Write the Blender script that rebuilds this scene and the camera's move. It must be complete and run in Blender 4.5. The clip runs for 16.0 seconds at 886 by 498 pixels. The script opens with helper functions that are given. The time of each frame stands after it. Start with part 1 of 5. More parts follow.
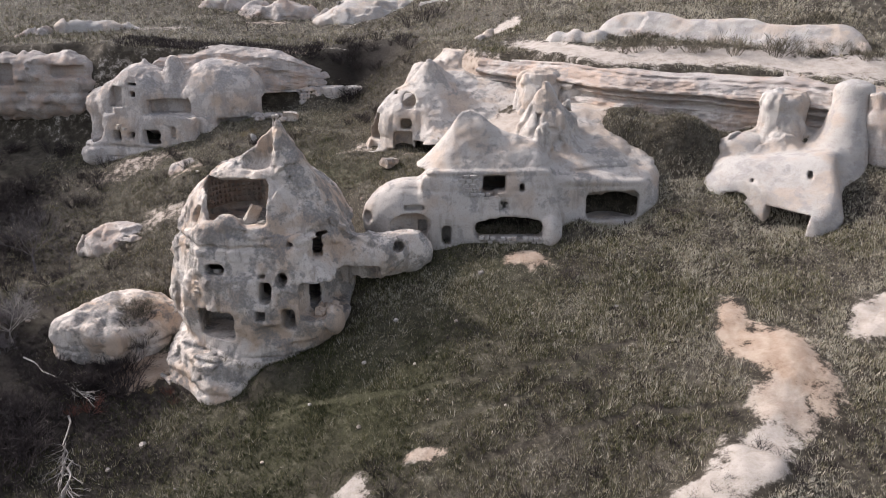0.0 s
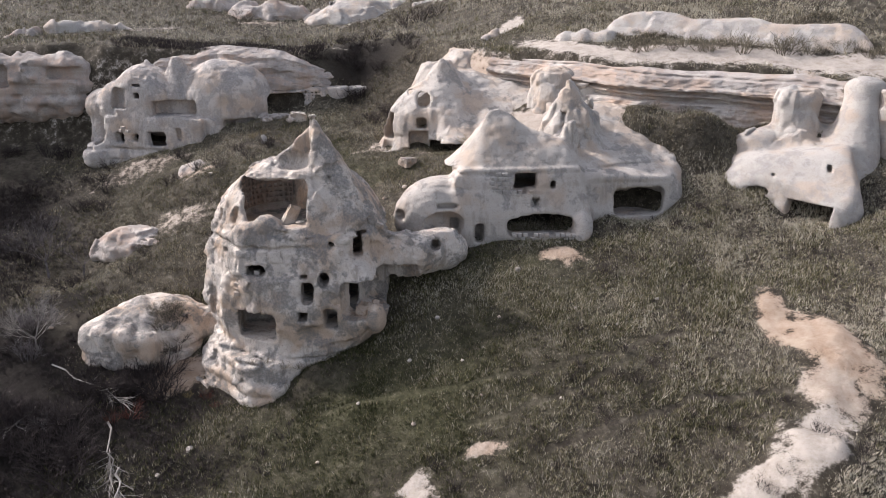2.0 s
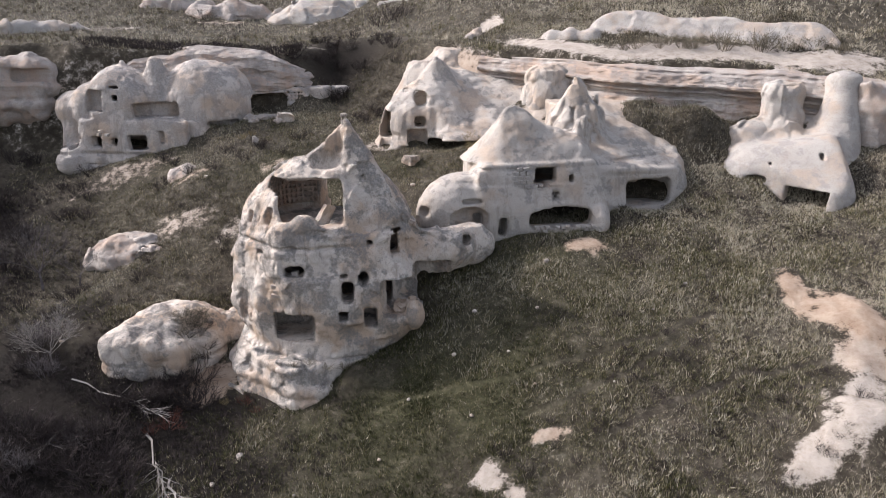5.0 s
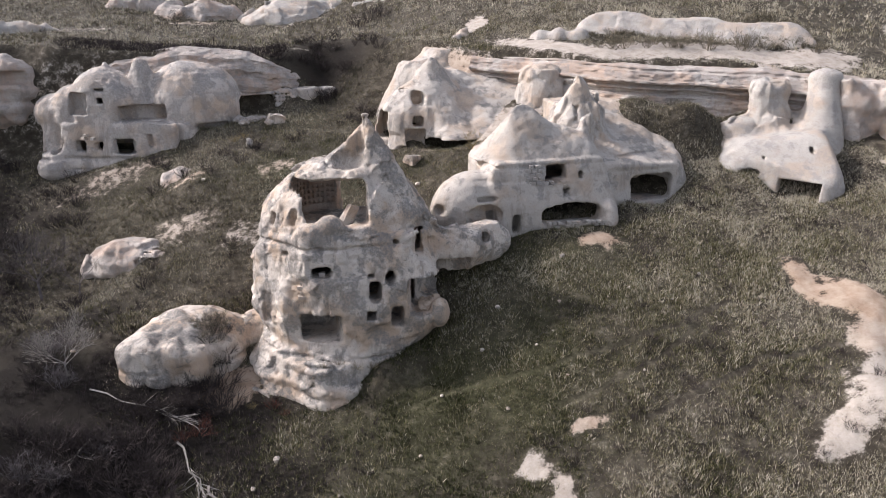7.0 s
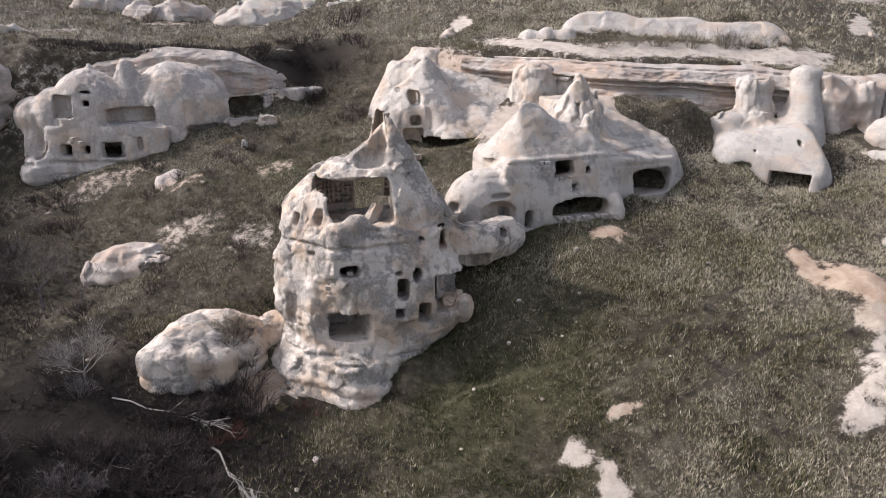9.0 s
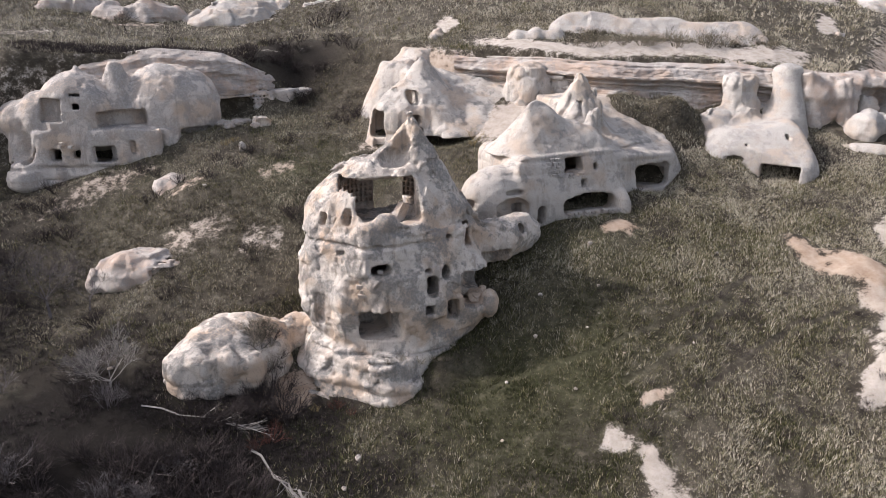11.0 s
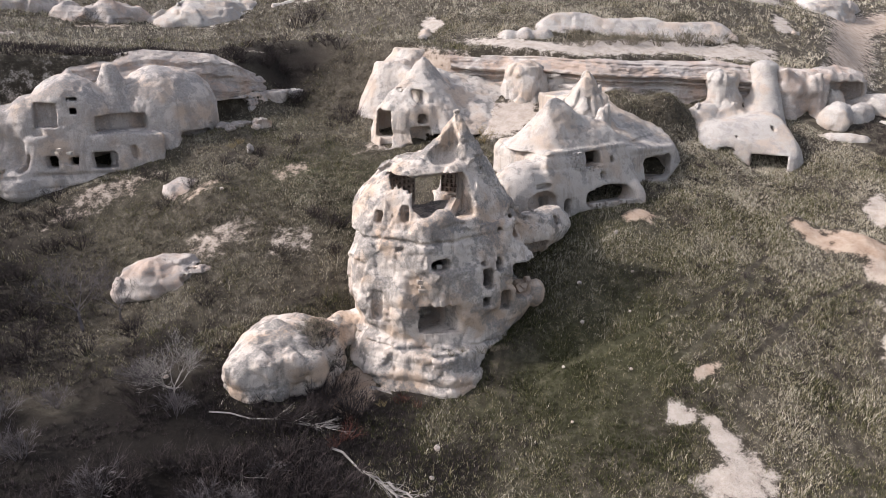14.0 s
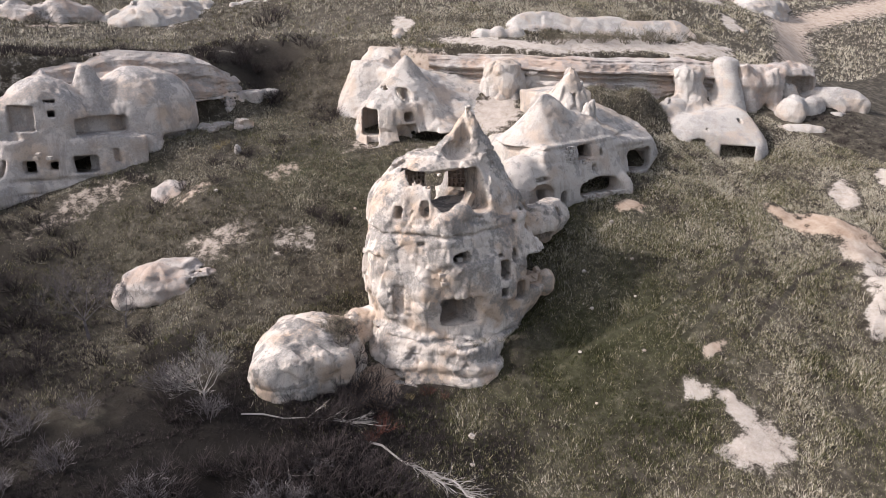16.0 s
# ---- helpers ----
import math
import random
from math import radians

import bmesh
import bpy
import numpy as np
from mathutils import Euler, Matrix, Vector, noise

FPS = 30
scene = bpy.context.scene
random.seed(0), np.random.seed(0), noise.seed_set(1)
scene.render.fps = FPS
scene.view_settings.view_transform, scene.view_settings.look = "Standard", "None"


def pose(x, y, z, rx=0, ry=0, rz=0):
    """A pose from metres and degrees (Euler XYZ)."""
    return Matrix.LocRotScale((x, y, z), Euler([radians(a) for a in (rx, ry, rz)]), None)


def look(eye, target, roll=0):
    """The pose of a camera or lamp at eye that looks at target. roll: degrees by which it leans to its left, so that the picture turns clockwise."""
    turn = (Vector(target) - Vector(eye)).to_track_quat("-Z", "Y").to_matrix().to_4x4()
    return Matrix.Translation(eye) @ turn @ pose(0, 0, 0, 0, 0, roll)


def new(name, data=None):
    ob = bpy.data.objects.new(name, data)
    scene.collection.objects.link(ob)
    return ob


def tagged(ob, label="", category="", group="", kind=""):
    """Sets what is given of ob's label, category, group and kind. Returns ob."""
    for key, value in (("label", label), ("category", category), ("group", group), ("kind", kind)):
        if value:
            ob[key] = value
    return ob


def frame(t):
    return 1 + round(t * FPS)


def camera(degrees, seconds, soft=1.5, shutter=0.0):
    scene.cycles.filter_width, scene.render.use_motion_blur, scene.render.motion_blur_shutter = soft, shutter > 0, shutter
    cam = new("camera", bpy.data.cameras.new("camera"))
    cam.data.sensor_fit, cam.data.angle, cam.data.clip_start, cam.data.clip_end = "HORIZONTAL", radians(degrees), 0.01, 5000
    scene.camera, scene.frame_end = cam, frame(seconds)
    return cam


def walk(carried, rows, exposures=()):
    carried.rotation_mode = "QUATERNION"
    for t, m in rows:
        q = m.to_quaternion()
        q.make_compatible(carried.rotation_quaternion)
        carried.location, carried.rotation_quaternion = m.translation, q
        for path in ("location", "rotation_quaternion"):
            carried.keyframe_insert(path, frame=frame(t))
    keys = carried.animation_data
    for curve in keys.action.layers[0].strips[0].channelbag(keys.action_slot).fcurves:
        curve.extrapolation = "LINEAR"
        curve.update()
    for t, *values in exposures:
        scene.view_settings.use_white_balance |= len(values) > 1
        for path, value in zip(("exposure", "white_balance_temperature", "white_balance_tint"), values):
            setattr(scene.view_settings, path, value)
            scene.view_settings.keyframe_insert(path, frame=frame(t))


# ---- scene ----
cam = camera(65.0, 16.0, 0.8)
METRES, EYE, TILT, LEAN, TURN = 50.0, 27.0, -19.0, 0.0, 0.0
ROWS = [
    (0.0, 0.0, 0.0, 0.0, 0.0, 0.0, -0.0),
    (0.5, -0.0279, -0.0021, -0.0011, -0.4, 0.0, 0.15),
    (1.0, -0.0578, -0.0038, -0.002, -1.19, 0.01, 0.45),
    (1.5, -0.0857, -0.0054, -0.0027, -1.95, 0.03, 0.72),
    (2.0, -0.1154, -0.0066, -0.0035, -2.89, 0.01, 1.02),
    (2.5, -0.143, -0.0073, -0.0041, -4.03, -0.01, 1.4),
    (3.0, -0.1729, -0.0078, -0.0046, -5.28, -0.03, 1.82),
    (3.5, -0.2007, -0.0076, -0.0051, -6.4, -0.07, 2.19),
    (4.0, -0.2308, -0.0066, -0.0052, -7.41, -0.12, 2.54),
    (4.5, -0.2583, -0.0051, -0.0057, -8.18, -0.15, 2.79),
    (7.0, -0.4038, 0.0069, -0.0026, -13.34, -0.41, 4.49),
    (7.5, -0.4317, 0.0107, -0.0017, -14.4, -0.49, 4.84),
    (8.0, -0.4623, 0.0153, -0.0009, -15.51, -0.57, 5.2),
    (8.5, -0.4905, 0.0199, 0.0005, -16.55, -0.65, 5.55),
    (9.0, -0.5211, 0.0253, 0.0018, -17.66, -0.75, 5.92),
    (11.5, -0.6719, 0.061, 0.0131, -23.06, -1.32, 7.68),
    (12.0, -0.7061, 0.0711, 0.016, -24.2, -1.46, 8.03),
    (12.5, -0.7384, 0.0806, 0.0195, -25.23, -1.61, 8.33),
    (13.0, -0.7733, 0.0914, 0.0232, -26.36, -1.76, 8.68),
    (13.5, -0.8053, 0.102, 0.0269, -27.44, -1.92, 9.01),
    (14.0, -0.84, 0.1139, 0.0308, -28.69, -2.11, 9.37),
    (14.5, -0.8717, 0.1259, 0.0347, -30.19, -2.35, 9.81),
    (15.0, -0.9064, 0.1399, 0.0386, -31.9, -2.65, 10.3),
    (15.5, -0.9379, 0.1536, 0.0424, -33.41, -2.93, 10.72),
    (16.0, -0.9718, 0.1692, 0.0471, -34.75, -3.18, 11.1),
]
walk(cam, [(t, pose(0, 0, EYE, TILT, LEAN, TURN) @ pose(METRES * x, METRES * y, METRES * z, 90 + pitch, roll, yaw)) for t, x, y, z, yaw, pitch, roll in ROWS], [(0.0, 0.79, 6350, 15), (16.0, 0.70, 6350, 15)])

# ---- world, sun ----
SUN = Vector((-0.7, 0.39, 0.59)).normalized()
world = bpy.data.worlds.new("sky")
scene.world = world
world.use_nodes = True
sky = world.node_tree.nodes.new("ShaderNodeTexSky")
sky.sky_type, sky.sun_disc = "NISHITA", False
sky.sun_elevation, sky.sun_rotation = math.asin(SUN.z), math.atan2(SUN.x, SUN.y)
sky.air_density, sky.dust_density, sky.ozone_density = 1.0, 3.0, 0.6
back = world.node_tree.nodes["Background"]
back.inputs["Strength"].default_value = 0.15
pale = world.node_tree.nodes.new("ShaderNodeHueSaturation")
pale.inputs["Saturation"].default_value = 0.5
world.node_tree.links.new(sky.outputs[0], pale.inputs["Color"])
world.node_tree.links.new(pale.outputs[0], back.inputs["Color"])
sun = new("sun", bpy.data.lights.new("sun", "SUN"))
sun.data.energy, sun.data.angle, sun.data.color = 2.95, radians(1.5), (1.0, 0.955, 0.91)
sun.matrix_world = look(SUN * 200, (0, 0, 0))


# ---- materials ----
def graph(name, rough=0.9):
    m = bpy.data.materials.new(name)
    m.use_nodes = True
    t = m.node_tree
    b = t.nodes["Principled BSDF"]
    b.inputs["Roughness"].default_value = rough
    b.inputs["Specular IOR Level"].default_value = 0.2
    return m, t, b


def nd(t, kind, **values):
    n = t.nodes.new("ShaderNode" + kind)
    for k, v in values.items():
        n.inputs[k.replace("_", " ")].default_value = v
    return n


def noise_at(t, vec, scale, detail=4.0, rough=0.55):
    n = nd(t, "TexNoise", Scale=scale, Detail=detail, Roughness=rough)
    t.links.new(vec, n.inputs["Vector"])
    return n.outputs["Fac"]


def ramp(t, fac, *stops):
    n = t.nodes.new("ShaderNodeValToRGB")
    e = n.color_ramp.elements
    while len(e) < len(stops):
        e.new(0.5)
    for i, (p, c) in enumerate(stops):
        e[i].position = p
        e[i].color = (*c, 1) if len(c) == 3 else c
    t.links.new(fac, n.inputs[0])
    return n.outputs[0]


def gate(t, fac, lo, hi):
    n = t.nodes.new("ShaderNodeMapRange")
    n.interpolation_type = "SMOOTHSTEP"
    n.inputs[1].default_value, n.inputs[2].default_value = lo, hi
    t.links.new(fac, n.inputs[0])
    return n.outputs[0]


def mix(t, fac, a, b, how="MIX"):
    n = t.nodes.new("ShaderNodeMix")
    n.data_type, n.blend_type = "RGBA", how
    for sock, v in ((n.inputs[0], fac), (n.inputs[6], a), (n.inputs[7], b)):
        if isinstance(v, (int, float)):
            sock.default_value = v
        elif isinstance(v, tuple):
            sock.default_value = (*v, 1)
        else:
            t.links.new(v, sock)
    return n.outputs[2]


def calc(t, how, a, b):
    n = t.nodes.new("ShaderNodeMath")
    n.operation = how
    for sock, v in ((n.inputs[0], a), (n.inputs[1], b)):
        if isinstance(v, (int, float)):
            sock.default_value = v
        else:
            t.links.new(v, sock)
    return n.outputs[0]


def bump(t, b, heights, strength=0.6):
    last = None
    for h, dist in heights:
        n = nd(t, "Bump", Strength=strength, Distance=dist)
        t.links.new(h, n.inputs["Height"])
        if last:
            t.links.new(last, n.inputs["Normal"])
        last = n.outputs[0]
    t.links.new(last, b.inputs["Normal"])


def place(t):
    g = t.nodes.new("ShaderNodeNewGeometry")
    return g.outputs["Position"], g.outputs["Normal"]


def squash(t, vec, s):
    n = t.nodes.new("ShaderNodeVectorMath")
    n.operation = "MULTIPLY"
    n.inputs[1].default_value = s
    t.links.new(vec, n.inputs[0])
    return n.outputs[0]


def tuff(name, light, warm, grey, lichen=0.5, bands=0.3, top=0.5):
    """Soft volcanic rock: pale ground, warm stains, grey lichen in patches, faint beds, runs and pits."""
    m, t, b = graph(name, 0.95)
    light = tuple(k * c for k, c in zip((0.865, 0.89, 0.91), light))
    pos, nor = place(t)
    big = noise_at(t, pos, 0.3, 4)
    mid = noise_at(t, pos, 1.0, 9, 0.68)
    fine = noise_at(t, pos, 5.0, 8, 0.75)
    grain = noise_at(t, pos, 16.0, 4, 0.7)
    runs = noise_at(t, squash(t, pos, (1.0, 1.0, 0.08)), 1.1, 8, 0.7)
    beds = noise_at(t, squash(t, pos, (0.05, 0.05, 1.0)), 1.6, 6, 0.6)
    col = mix(t, gate(t, big, 0.44, 0.62), light, warm)
    col = mix(t, calc(t, "MULTIPLY", gate(t, beds, 0.45, 0.66), bands), col, tuple(c * 0.72 for c in warm))
    col = mix(t, calc(t, "MULTIPLY", gate(t, runs, 0.51, 0.64), 0.7), col, tuple(0.65 * g + 0.35 * c for g, c in zip(grey, warm)))
    sep = t.nodes.new("ShaderNodeSeparateXYZ")
    t.links.new(nor, sep.inputs[0])
    up = gate(t, sep.outputs["Z"], -0.1, 0.9)
    patch = gate(t, calc(t, "ADD", calc(t, "MULTIPLY", noise_at(t, pos, 0.45, 4), 0.6), calc(t, "MULTIPLY", mid, 0.5)), 0.62 - 0.16 * lichen, 0.67 - 0.15 * lichen)
    lich = calc(t, "MULTIPLY", patch, calc(t, "ADD", 1 - top, calc(t, "MULTIPLY", up, top)))
    speck = gate(t, fine, 0.4, 0.6)
    col = mix(t, calc(t, "MULTIPLY", lich, calc(t, "ADD", 0.5, calc(t, "MULTIPLY", speck, 0.5))), col, grey)
    col = mix(t, calc(t, "MULTIPLY", gate(t, fine, 0.53, 0.66), 0.55), col, tuple(0.45 * (c + g) for c, g in zip(warm, grey)))
    col = mix(t, calc(t, "MULTIPLY", gate(t, grain, 0.53, 0.64), 0.55), col, tuple(c * 0.6 for c in warm))
    t.links.new(col, b.inputs["Base Color"])
    bump(t, b, ((mid, 0.06), (beds, 0.2 * bands), (fine, 0.09), (grain, 0.05)), 0.9)
    return m


PALE = tuff("pale_tuff", (0.7, 0.615, 0.54), (0.5, 0.385, 0.295), (0.19, 0.185, 0.18), 0.5, 0.25, 0.2)
DOME = tuff("grey_weathered_tuff", (0.63, 0.56, 0.505), (0.5, 0.405, 0.33), (0.25, 0.24, 0.235), 0.75, 0.15, 0.45)
WHITE = tuff("white_tuff", (0.52, 0.475, 0.43), (0.45, 0.375, 0.312), (0.33, 0.31, 0.295), 0.4, 0.2, 0.2)
PINK = tuff("pink_banded_tuff", (0.54, 0.475, 0.425), (0.43, 0.335, 0.275), (0.28, 0.26, 0.245), 0.5, 0.35, 0.3)
CREAM = tuff("smooth_cream_tuff", (0.57, 0.51, 0.455), (0.46, 0.378, 0.31), (0.25, 0.24, 0.23), 0.3, 0.2, 0.3)
STRATA = tuff("banded_cliff_tuff", (0.55, 0.49, 0.44), (0.44, 0.34, 0.275), (0.3, 0.27, 0.25), 0.4, 0.55, 0.3)
INNER = tuff("smoked_plaster", (0.5, 0.4, 0.33), (0.4, 0.27, 0.2), (0.25, 0.22, 0.2), 0.2, 0.2, 0.2)


def ground_mat():
    m, t, b = graph("winter_grass_ground", 1.0)
    pos, nor = place(t)
    big = noise_at(t, pos, 0.09, 5)
    mid = noise_at(t, pos, 0.9, 9, 0.72)
    fine = noise_at(t, pos, 5.0, 8, 0.78)
    a = t.nodes.new("ShaderNodeAttribute")
    a.attribute_name = "cover"
    sep = t.nodes.new("ShaderNodeSeparateColor")
    t.links.new(a.outputs["Color"], sep.inputs[0])
    bare, tan, lush, dark_ground = sep.outputs[0], sep.outputs[1], sep.outputs[2], a.outputs["Alpha"]
    grass = ramp(t, mid, (0.3, (0.03, 0.024, 0.018)), (0.48, (0.065, 0.055, 0.041)), (0.6, (0.12, 0.104, 0.08)), (0.74, (0.22, 0.195, 0.155)))
    green = ramp(t, mid, (0.3, (0.024, 0.023, 0.012)), (0.52, (0.06, 0.059, 0.03)), (0.72, (0.14, 0.128, 0.08)))
    col = mix(t, calc(t, "MULTIPLY", gate(t, calc(t, "ADD", lush, calc(t, "MULTIPLY", calc(t, "SUBTRACT", big, 0.5), 1.4)), 0.2, 0.8), 0.9), grass, green)
    col = mix(t, calc(t, "MULTIPLY", gate(t, fine, 0.5, 0.7), 0.45), col, (0.045, 0.035, 0.028))
    # blends in near-black brown by the cover attribute's alpha
    col = mix(t, gate(t, calc(t, "ADD", dark_ground, calc(t, "MULTIPLY", calc(t, "SUBTRACT", mid, 0.5), 0.8)), 0.15, 0.75), col, ramp(t, fine, (0.3, (0.008, 0.006, 0.005)), (0.6, (0.018, 0.014, 0.011)), (0.8, (0.045, 0.034, 0.026))))
    stone = mix(t, tan, ramp(t, mid, (0.3, (0.35, 0.3, 0.255)), (0.6, (0.52, 0.47, 0.42))), ramp(t, mid, (0.3, (0.33, 0.22, 0.15)), (0.65, (0.5, 0.39, 0.3))))
    edge = calc(t, "ADD", bare, calc(t, "MULTIPLY", calc(t, "SUBTRACT", calc(t, "ADD", calc(t, "MULTIPLY", mid, 0.6), calc(t, "MULTIPLY", fine, 0.4)), 0.5), 3.2))
    col = mix(t, gate(t, edge, 0.3, 0.7), col, stone)
    t.links.new(col, b.inputs["Base Color"])
    bump(t, b, ((mid, 0.5), (fine, 0.18)), 0.8)
    return m


GROUND = ground_mat()


def leaf_mat(name, *stops, attr="tint"):
    m, t, b = graph(name, 0.9)
    a = t.nodes.new("ShaderNodeAttribute")
    a.attribute_name = attr
    t.links.new(ramp(t, a.outputs["Fac"], *stops), b.inputs["Base Color"])
    return m


GRASS = leaf_mat("grass_blades", (0.0, (0.04, 0.044, 0.016)), (0.25, (0.14, 0.133, 0.056)), (0.5, (0.22, 0.19, 0.125)), (0.75, (0.36, 0.315, 0.235)), (1.0, (0.52, 0.475, 0.385)))


def twig_mat(name, dark, pale):
    m, t, b = graph(name, 0.95)
    info = t.nodes.new("ShaderNodeObjectInfo")
    g = t.nodes.new("ShaderNodeNewGeometry")
    c = mix(t, g.outputs["Random Per Island"], dark, pale)
    c = mix(t, calc(t, "MULTIPLY", info.outputs["Random"], 0.5), c, tuple(v * 0.6 for v in dark))
    t.links.new(c, b.inputs["Base Color"])
    return m


TWIG = twig_mat("bare_grey_twigs", (0.017, 0.013, 0.012), (0.088, 0.07, 0.067))
BRUSH = twig_mat("olive_brush", (0.1, 0.085, 0.06), (0.27, 0.235, 0.18))
ASH = twig_mat("pale_ash_twigs", (0.08, 0.07, 0.07), (0.21, 0.187, 0.187))
RUST = twig_mat("rust_red_twigs", (0.09, 0.03, 0.022), (0.16, 0.07, 0.05))
STRAW = twig_mat("straw_yellow_twigs", (0.2, 0.15, 0.07), (0.32, 0.26, 0.14))
DEAD = twig_mat("weathered_dead_wood", (0.2, 0.18, 0.165), (0.4, 0.37, 0.34))


# ---- tools for rock ----
class Lattice:
    """Smooth random values over space."""
    def __init__(self, seed):
        self.v = np.random.default_rng(seed).random((48, 48, 48)).astype(np.float32) * 2 - 1
        self.flat = np.pad(self.v, ((0, 1),) * 3, mode="wrap").ravel()

    def __call__(self, x, y, z):
        x, y, z = np.broadcast_arrays(*(np.asarray(a, np.float32) for a in (x, y, z)))
        shape = x.shape
        fs, at = [], 0
        for a in (x.ravel(), y.ravel(), z.ravel()):
            low = np.floor(a)
            f = a - low
            fs.append(f * f * (3 - 2 * f))
            at = at * 49 + low.astype(np.int32) % 48
        fx, fy, fz = fs
        rows = []
        for step in (0, 49, 49 * 49, 49 * 50):
            p = self.flat.take(at + step)
            rows.append(p + fz * (self.flat.take(at + step + 1) - p))
        p = rows[0] + fy * (rows[1] - rows[0])
        q = rows[2] + fy * (rows[3] - rows[2])
        return (p + fx * (q - p)).reshape(shape)


LAT = Lattice(5)


def fractal(x, y, z, octaves=4, gain=0.5):
    out, amp, f = 0, 1.0, 1.0
    for i in range(octaves):
        out = out + amp * LAT(x * f + 7.3 * i, y * f + 3.1 * i, z * f + 5.7 * i)
        amp, f = amp * gain, f * 2.03
    return out


def smin(a, b, k):
    h = np.clip(0.5 + 0.5 * (b - a) / k, 0, 1)
    return b + (a - b) * h - k * h * (1 - h)


class Rock:
    """A solid grown from soft unions and cuts of simple forms on a grid, then skinned."""
    def __init__(self, lo, hi, step):
        self.lo, self.step = np.array(lo, float), step
        self.axes = [np.arange(a, b + step, step, dtype=np.float32) for a, b in zip(lo, hi)]
        self.d = np.full([len(a) for a in self.axes], 3.0, np.float32)

    def window(self, lo, hi):
        sl, ax = [], []
        for a, l, h in zip(self.axes, lo, hi):
            i, j = np.searchsorted(a, l), np.searchsorted(a, h)
            sl.append(slice(i, max(j, i)))
            ax.append(a[i:max(j, i)])
        return tuple(sl), np.meshgrid(*ax, indexing="ij", sparse=True)

    def blend(self, form, lo, hi, k, add):
        m = 1.6 + k
        sl, (x, y, z) = self.window([v - m for v in lo], [v + m for v in hi])
        if any(s.stop <= s.start for s in sl):
            return self
        e = form(x, y, z)
        self.d[sl] = smin(self.d[sl], e, k) if add else -smin(-self.d[sl], e, k)
        return self

    def ball(self, c, r, k=0.6, add=True, yaw=0):
        ca, sa = math.cos(radians(yaw)), math.sin(radians(yaw))

        def form(x, y, z):
            u, v, w = x - c[0], y - c[1], z - c[2]
            u, v = u * ca + v * sa, -u * sa + v * ca
            q = np.sqrt((u / r[0]) ** 2 + (v / r[1]) ** 2 + (w / r[2]) ** 2)
            q2 = np.sqrt((u / r[0] ** 2) ** 2 + (v / r[1] ** 2) ** 2 + (w / r[2] ** 2) ** 2)
            return q * (q - 1) / np.maximum(q2, 1e-3)
        big = max(r[0], r[1])
        return self.blend(form, (c[0] - big, c[1] - big, c[2] - r[2]), (c[0] + big, c[1] + big, c[2] + r[2]), k, add)

    def cone(self, foot, tip, r0, r1, bend=1.0, k=0.8, wide=1.0, yaw=0, add=True):
        ca, sa = math.cos(radians(yaw)), math.sin(radians(yaw))

        def form(x, y, z):
            t = np.clip((z - foot[2]) / (tip[2] - foot[2]), 0, 1)
            u, v = x - foot[0] - (tip[0] - foot[0]) * t, y - foot[1] - (tip[1] - foot[1]) * t
            u, v = (u * ca + v * sa) / wide, -u * sa + v * ca
            side = (np.sqrt(u * u + v * v) - (r0 + (r1 - r0) * t ** bend)) * 0.85
            return -smin(-side, -np.maximum(foot[2] - z, z - tip[2]), 0.3)
        r = max(r0, r1) * max(wide, 1)
        lo = [min(foot[i], tip[i]) - r for i in (0, 1)] + [foot[2]]
        hi = [max(foot[i], tip[i]) + r for i in (0, 1)] + [tip[2]]
        return self.blend(form, lo, hi, k, add)

    def box(self, c, h, yaw=0, soft=0.15, k=0.12, add=False, lean=0.0):
        ca, sa = math.cos(radians(yaw)), math.sin(radians(yaw))

        def form(x, y, z):
            u, v, w = x - c[0], y - c[1], z - c[2]
            u, v = u * ca + v * sa, -u * sa + v * ca
            v = v - lean * w
            q = [np.abs(a) - (s - soft) for a, s in zip((u, v, w), h)]
            out = np.sqrt(sum(np.maximum(a, 0) ** 2 for a in q))
            return out + np.minimum(np.maximum(np.maximum(q[0], q[1]), q[2]), 0) - soft
        r = math.hypot(h[0], h[1]) + abs(lean) * h[2]
        return self.blend(form, (c[0] - r, c[1] - r, c[2] - h[2]), (c[0] + r, c[1] + r, c[2] + h[2]), k, add)

    def bar(self, a, b, r, k=0.5, add=True):
        a, b = np.array(a, float), np.array(b, float)

        def form(x, y, z):
            ab = b - a
            t = np.clip(((x - a[0]) * ab[0] + (y - a[1]) * ab[1] + (z - a[2]) * ab[2]) / (ab @ ab), 0, 1)
            return np.sqrt((x - a[0] - t * ab[0]) ** 2 + (y - a[1] - t * ab[1]) ** 2 + (z - a[2] - t * ab[2]) ** 2) - r
        return self.blend(form, np.minimum(a, b) - r, np.maximum(a, b) + r, k, add)

    def plane(self, p, n, k=0.3):
        """Takes away all that lies beyond a plane."""
        x, y, z = np.meshgrid(*self.axes, indexing="ij", sparse=True)
        n = Vector(n).normalized()
        e = -((x - p[0]) * n.x + (y - p[1]) * n.y + (z - p[2]) * n.z)
        self.d = -smin(-self.d, e, k)
        return self

    def groove(self, z0, half, deep):
        near = np.nonzero(np.abs(self.d) < deep + 2 * self.step)
        x, y, z = (a[i] for a, i in zip(self.axes, near))
        w = z - z0 - 0.12 * LAT(x / 3, y / 3, z * 0 + 1.5)
        self.d[near] += (deep * np.exp(-(w / half) ** 2) * np.clip(0.7 + LAT(x / 2, y / 2, z * 0 + 4.5), 0, 1)).astype(np.float32)
        return self

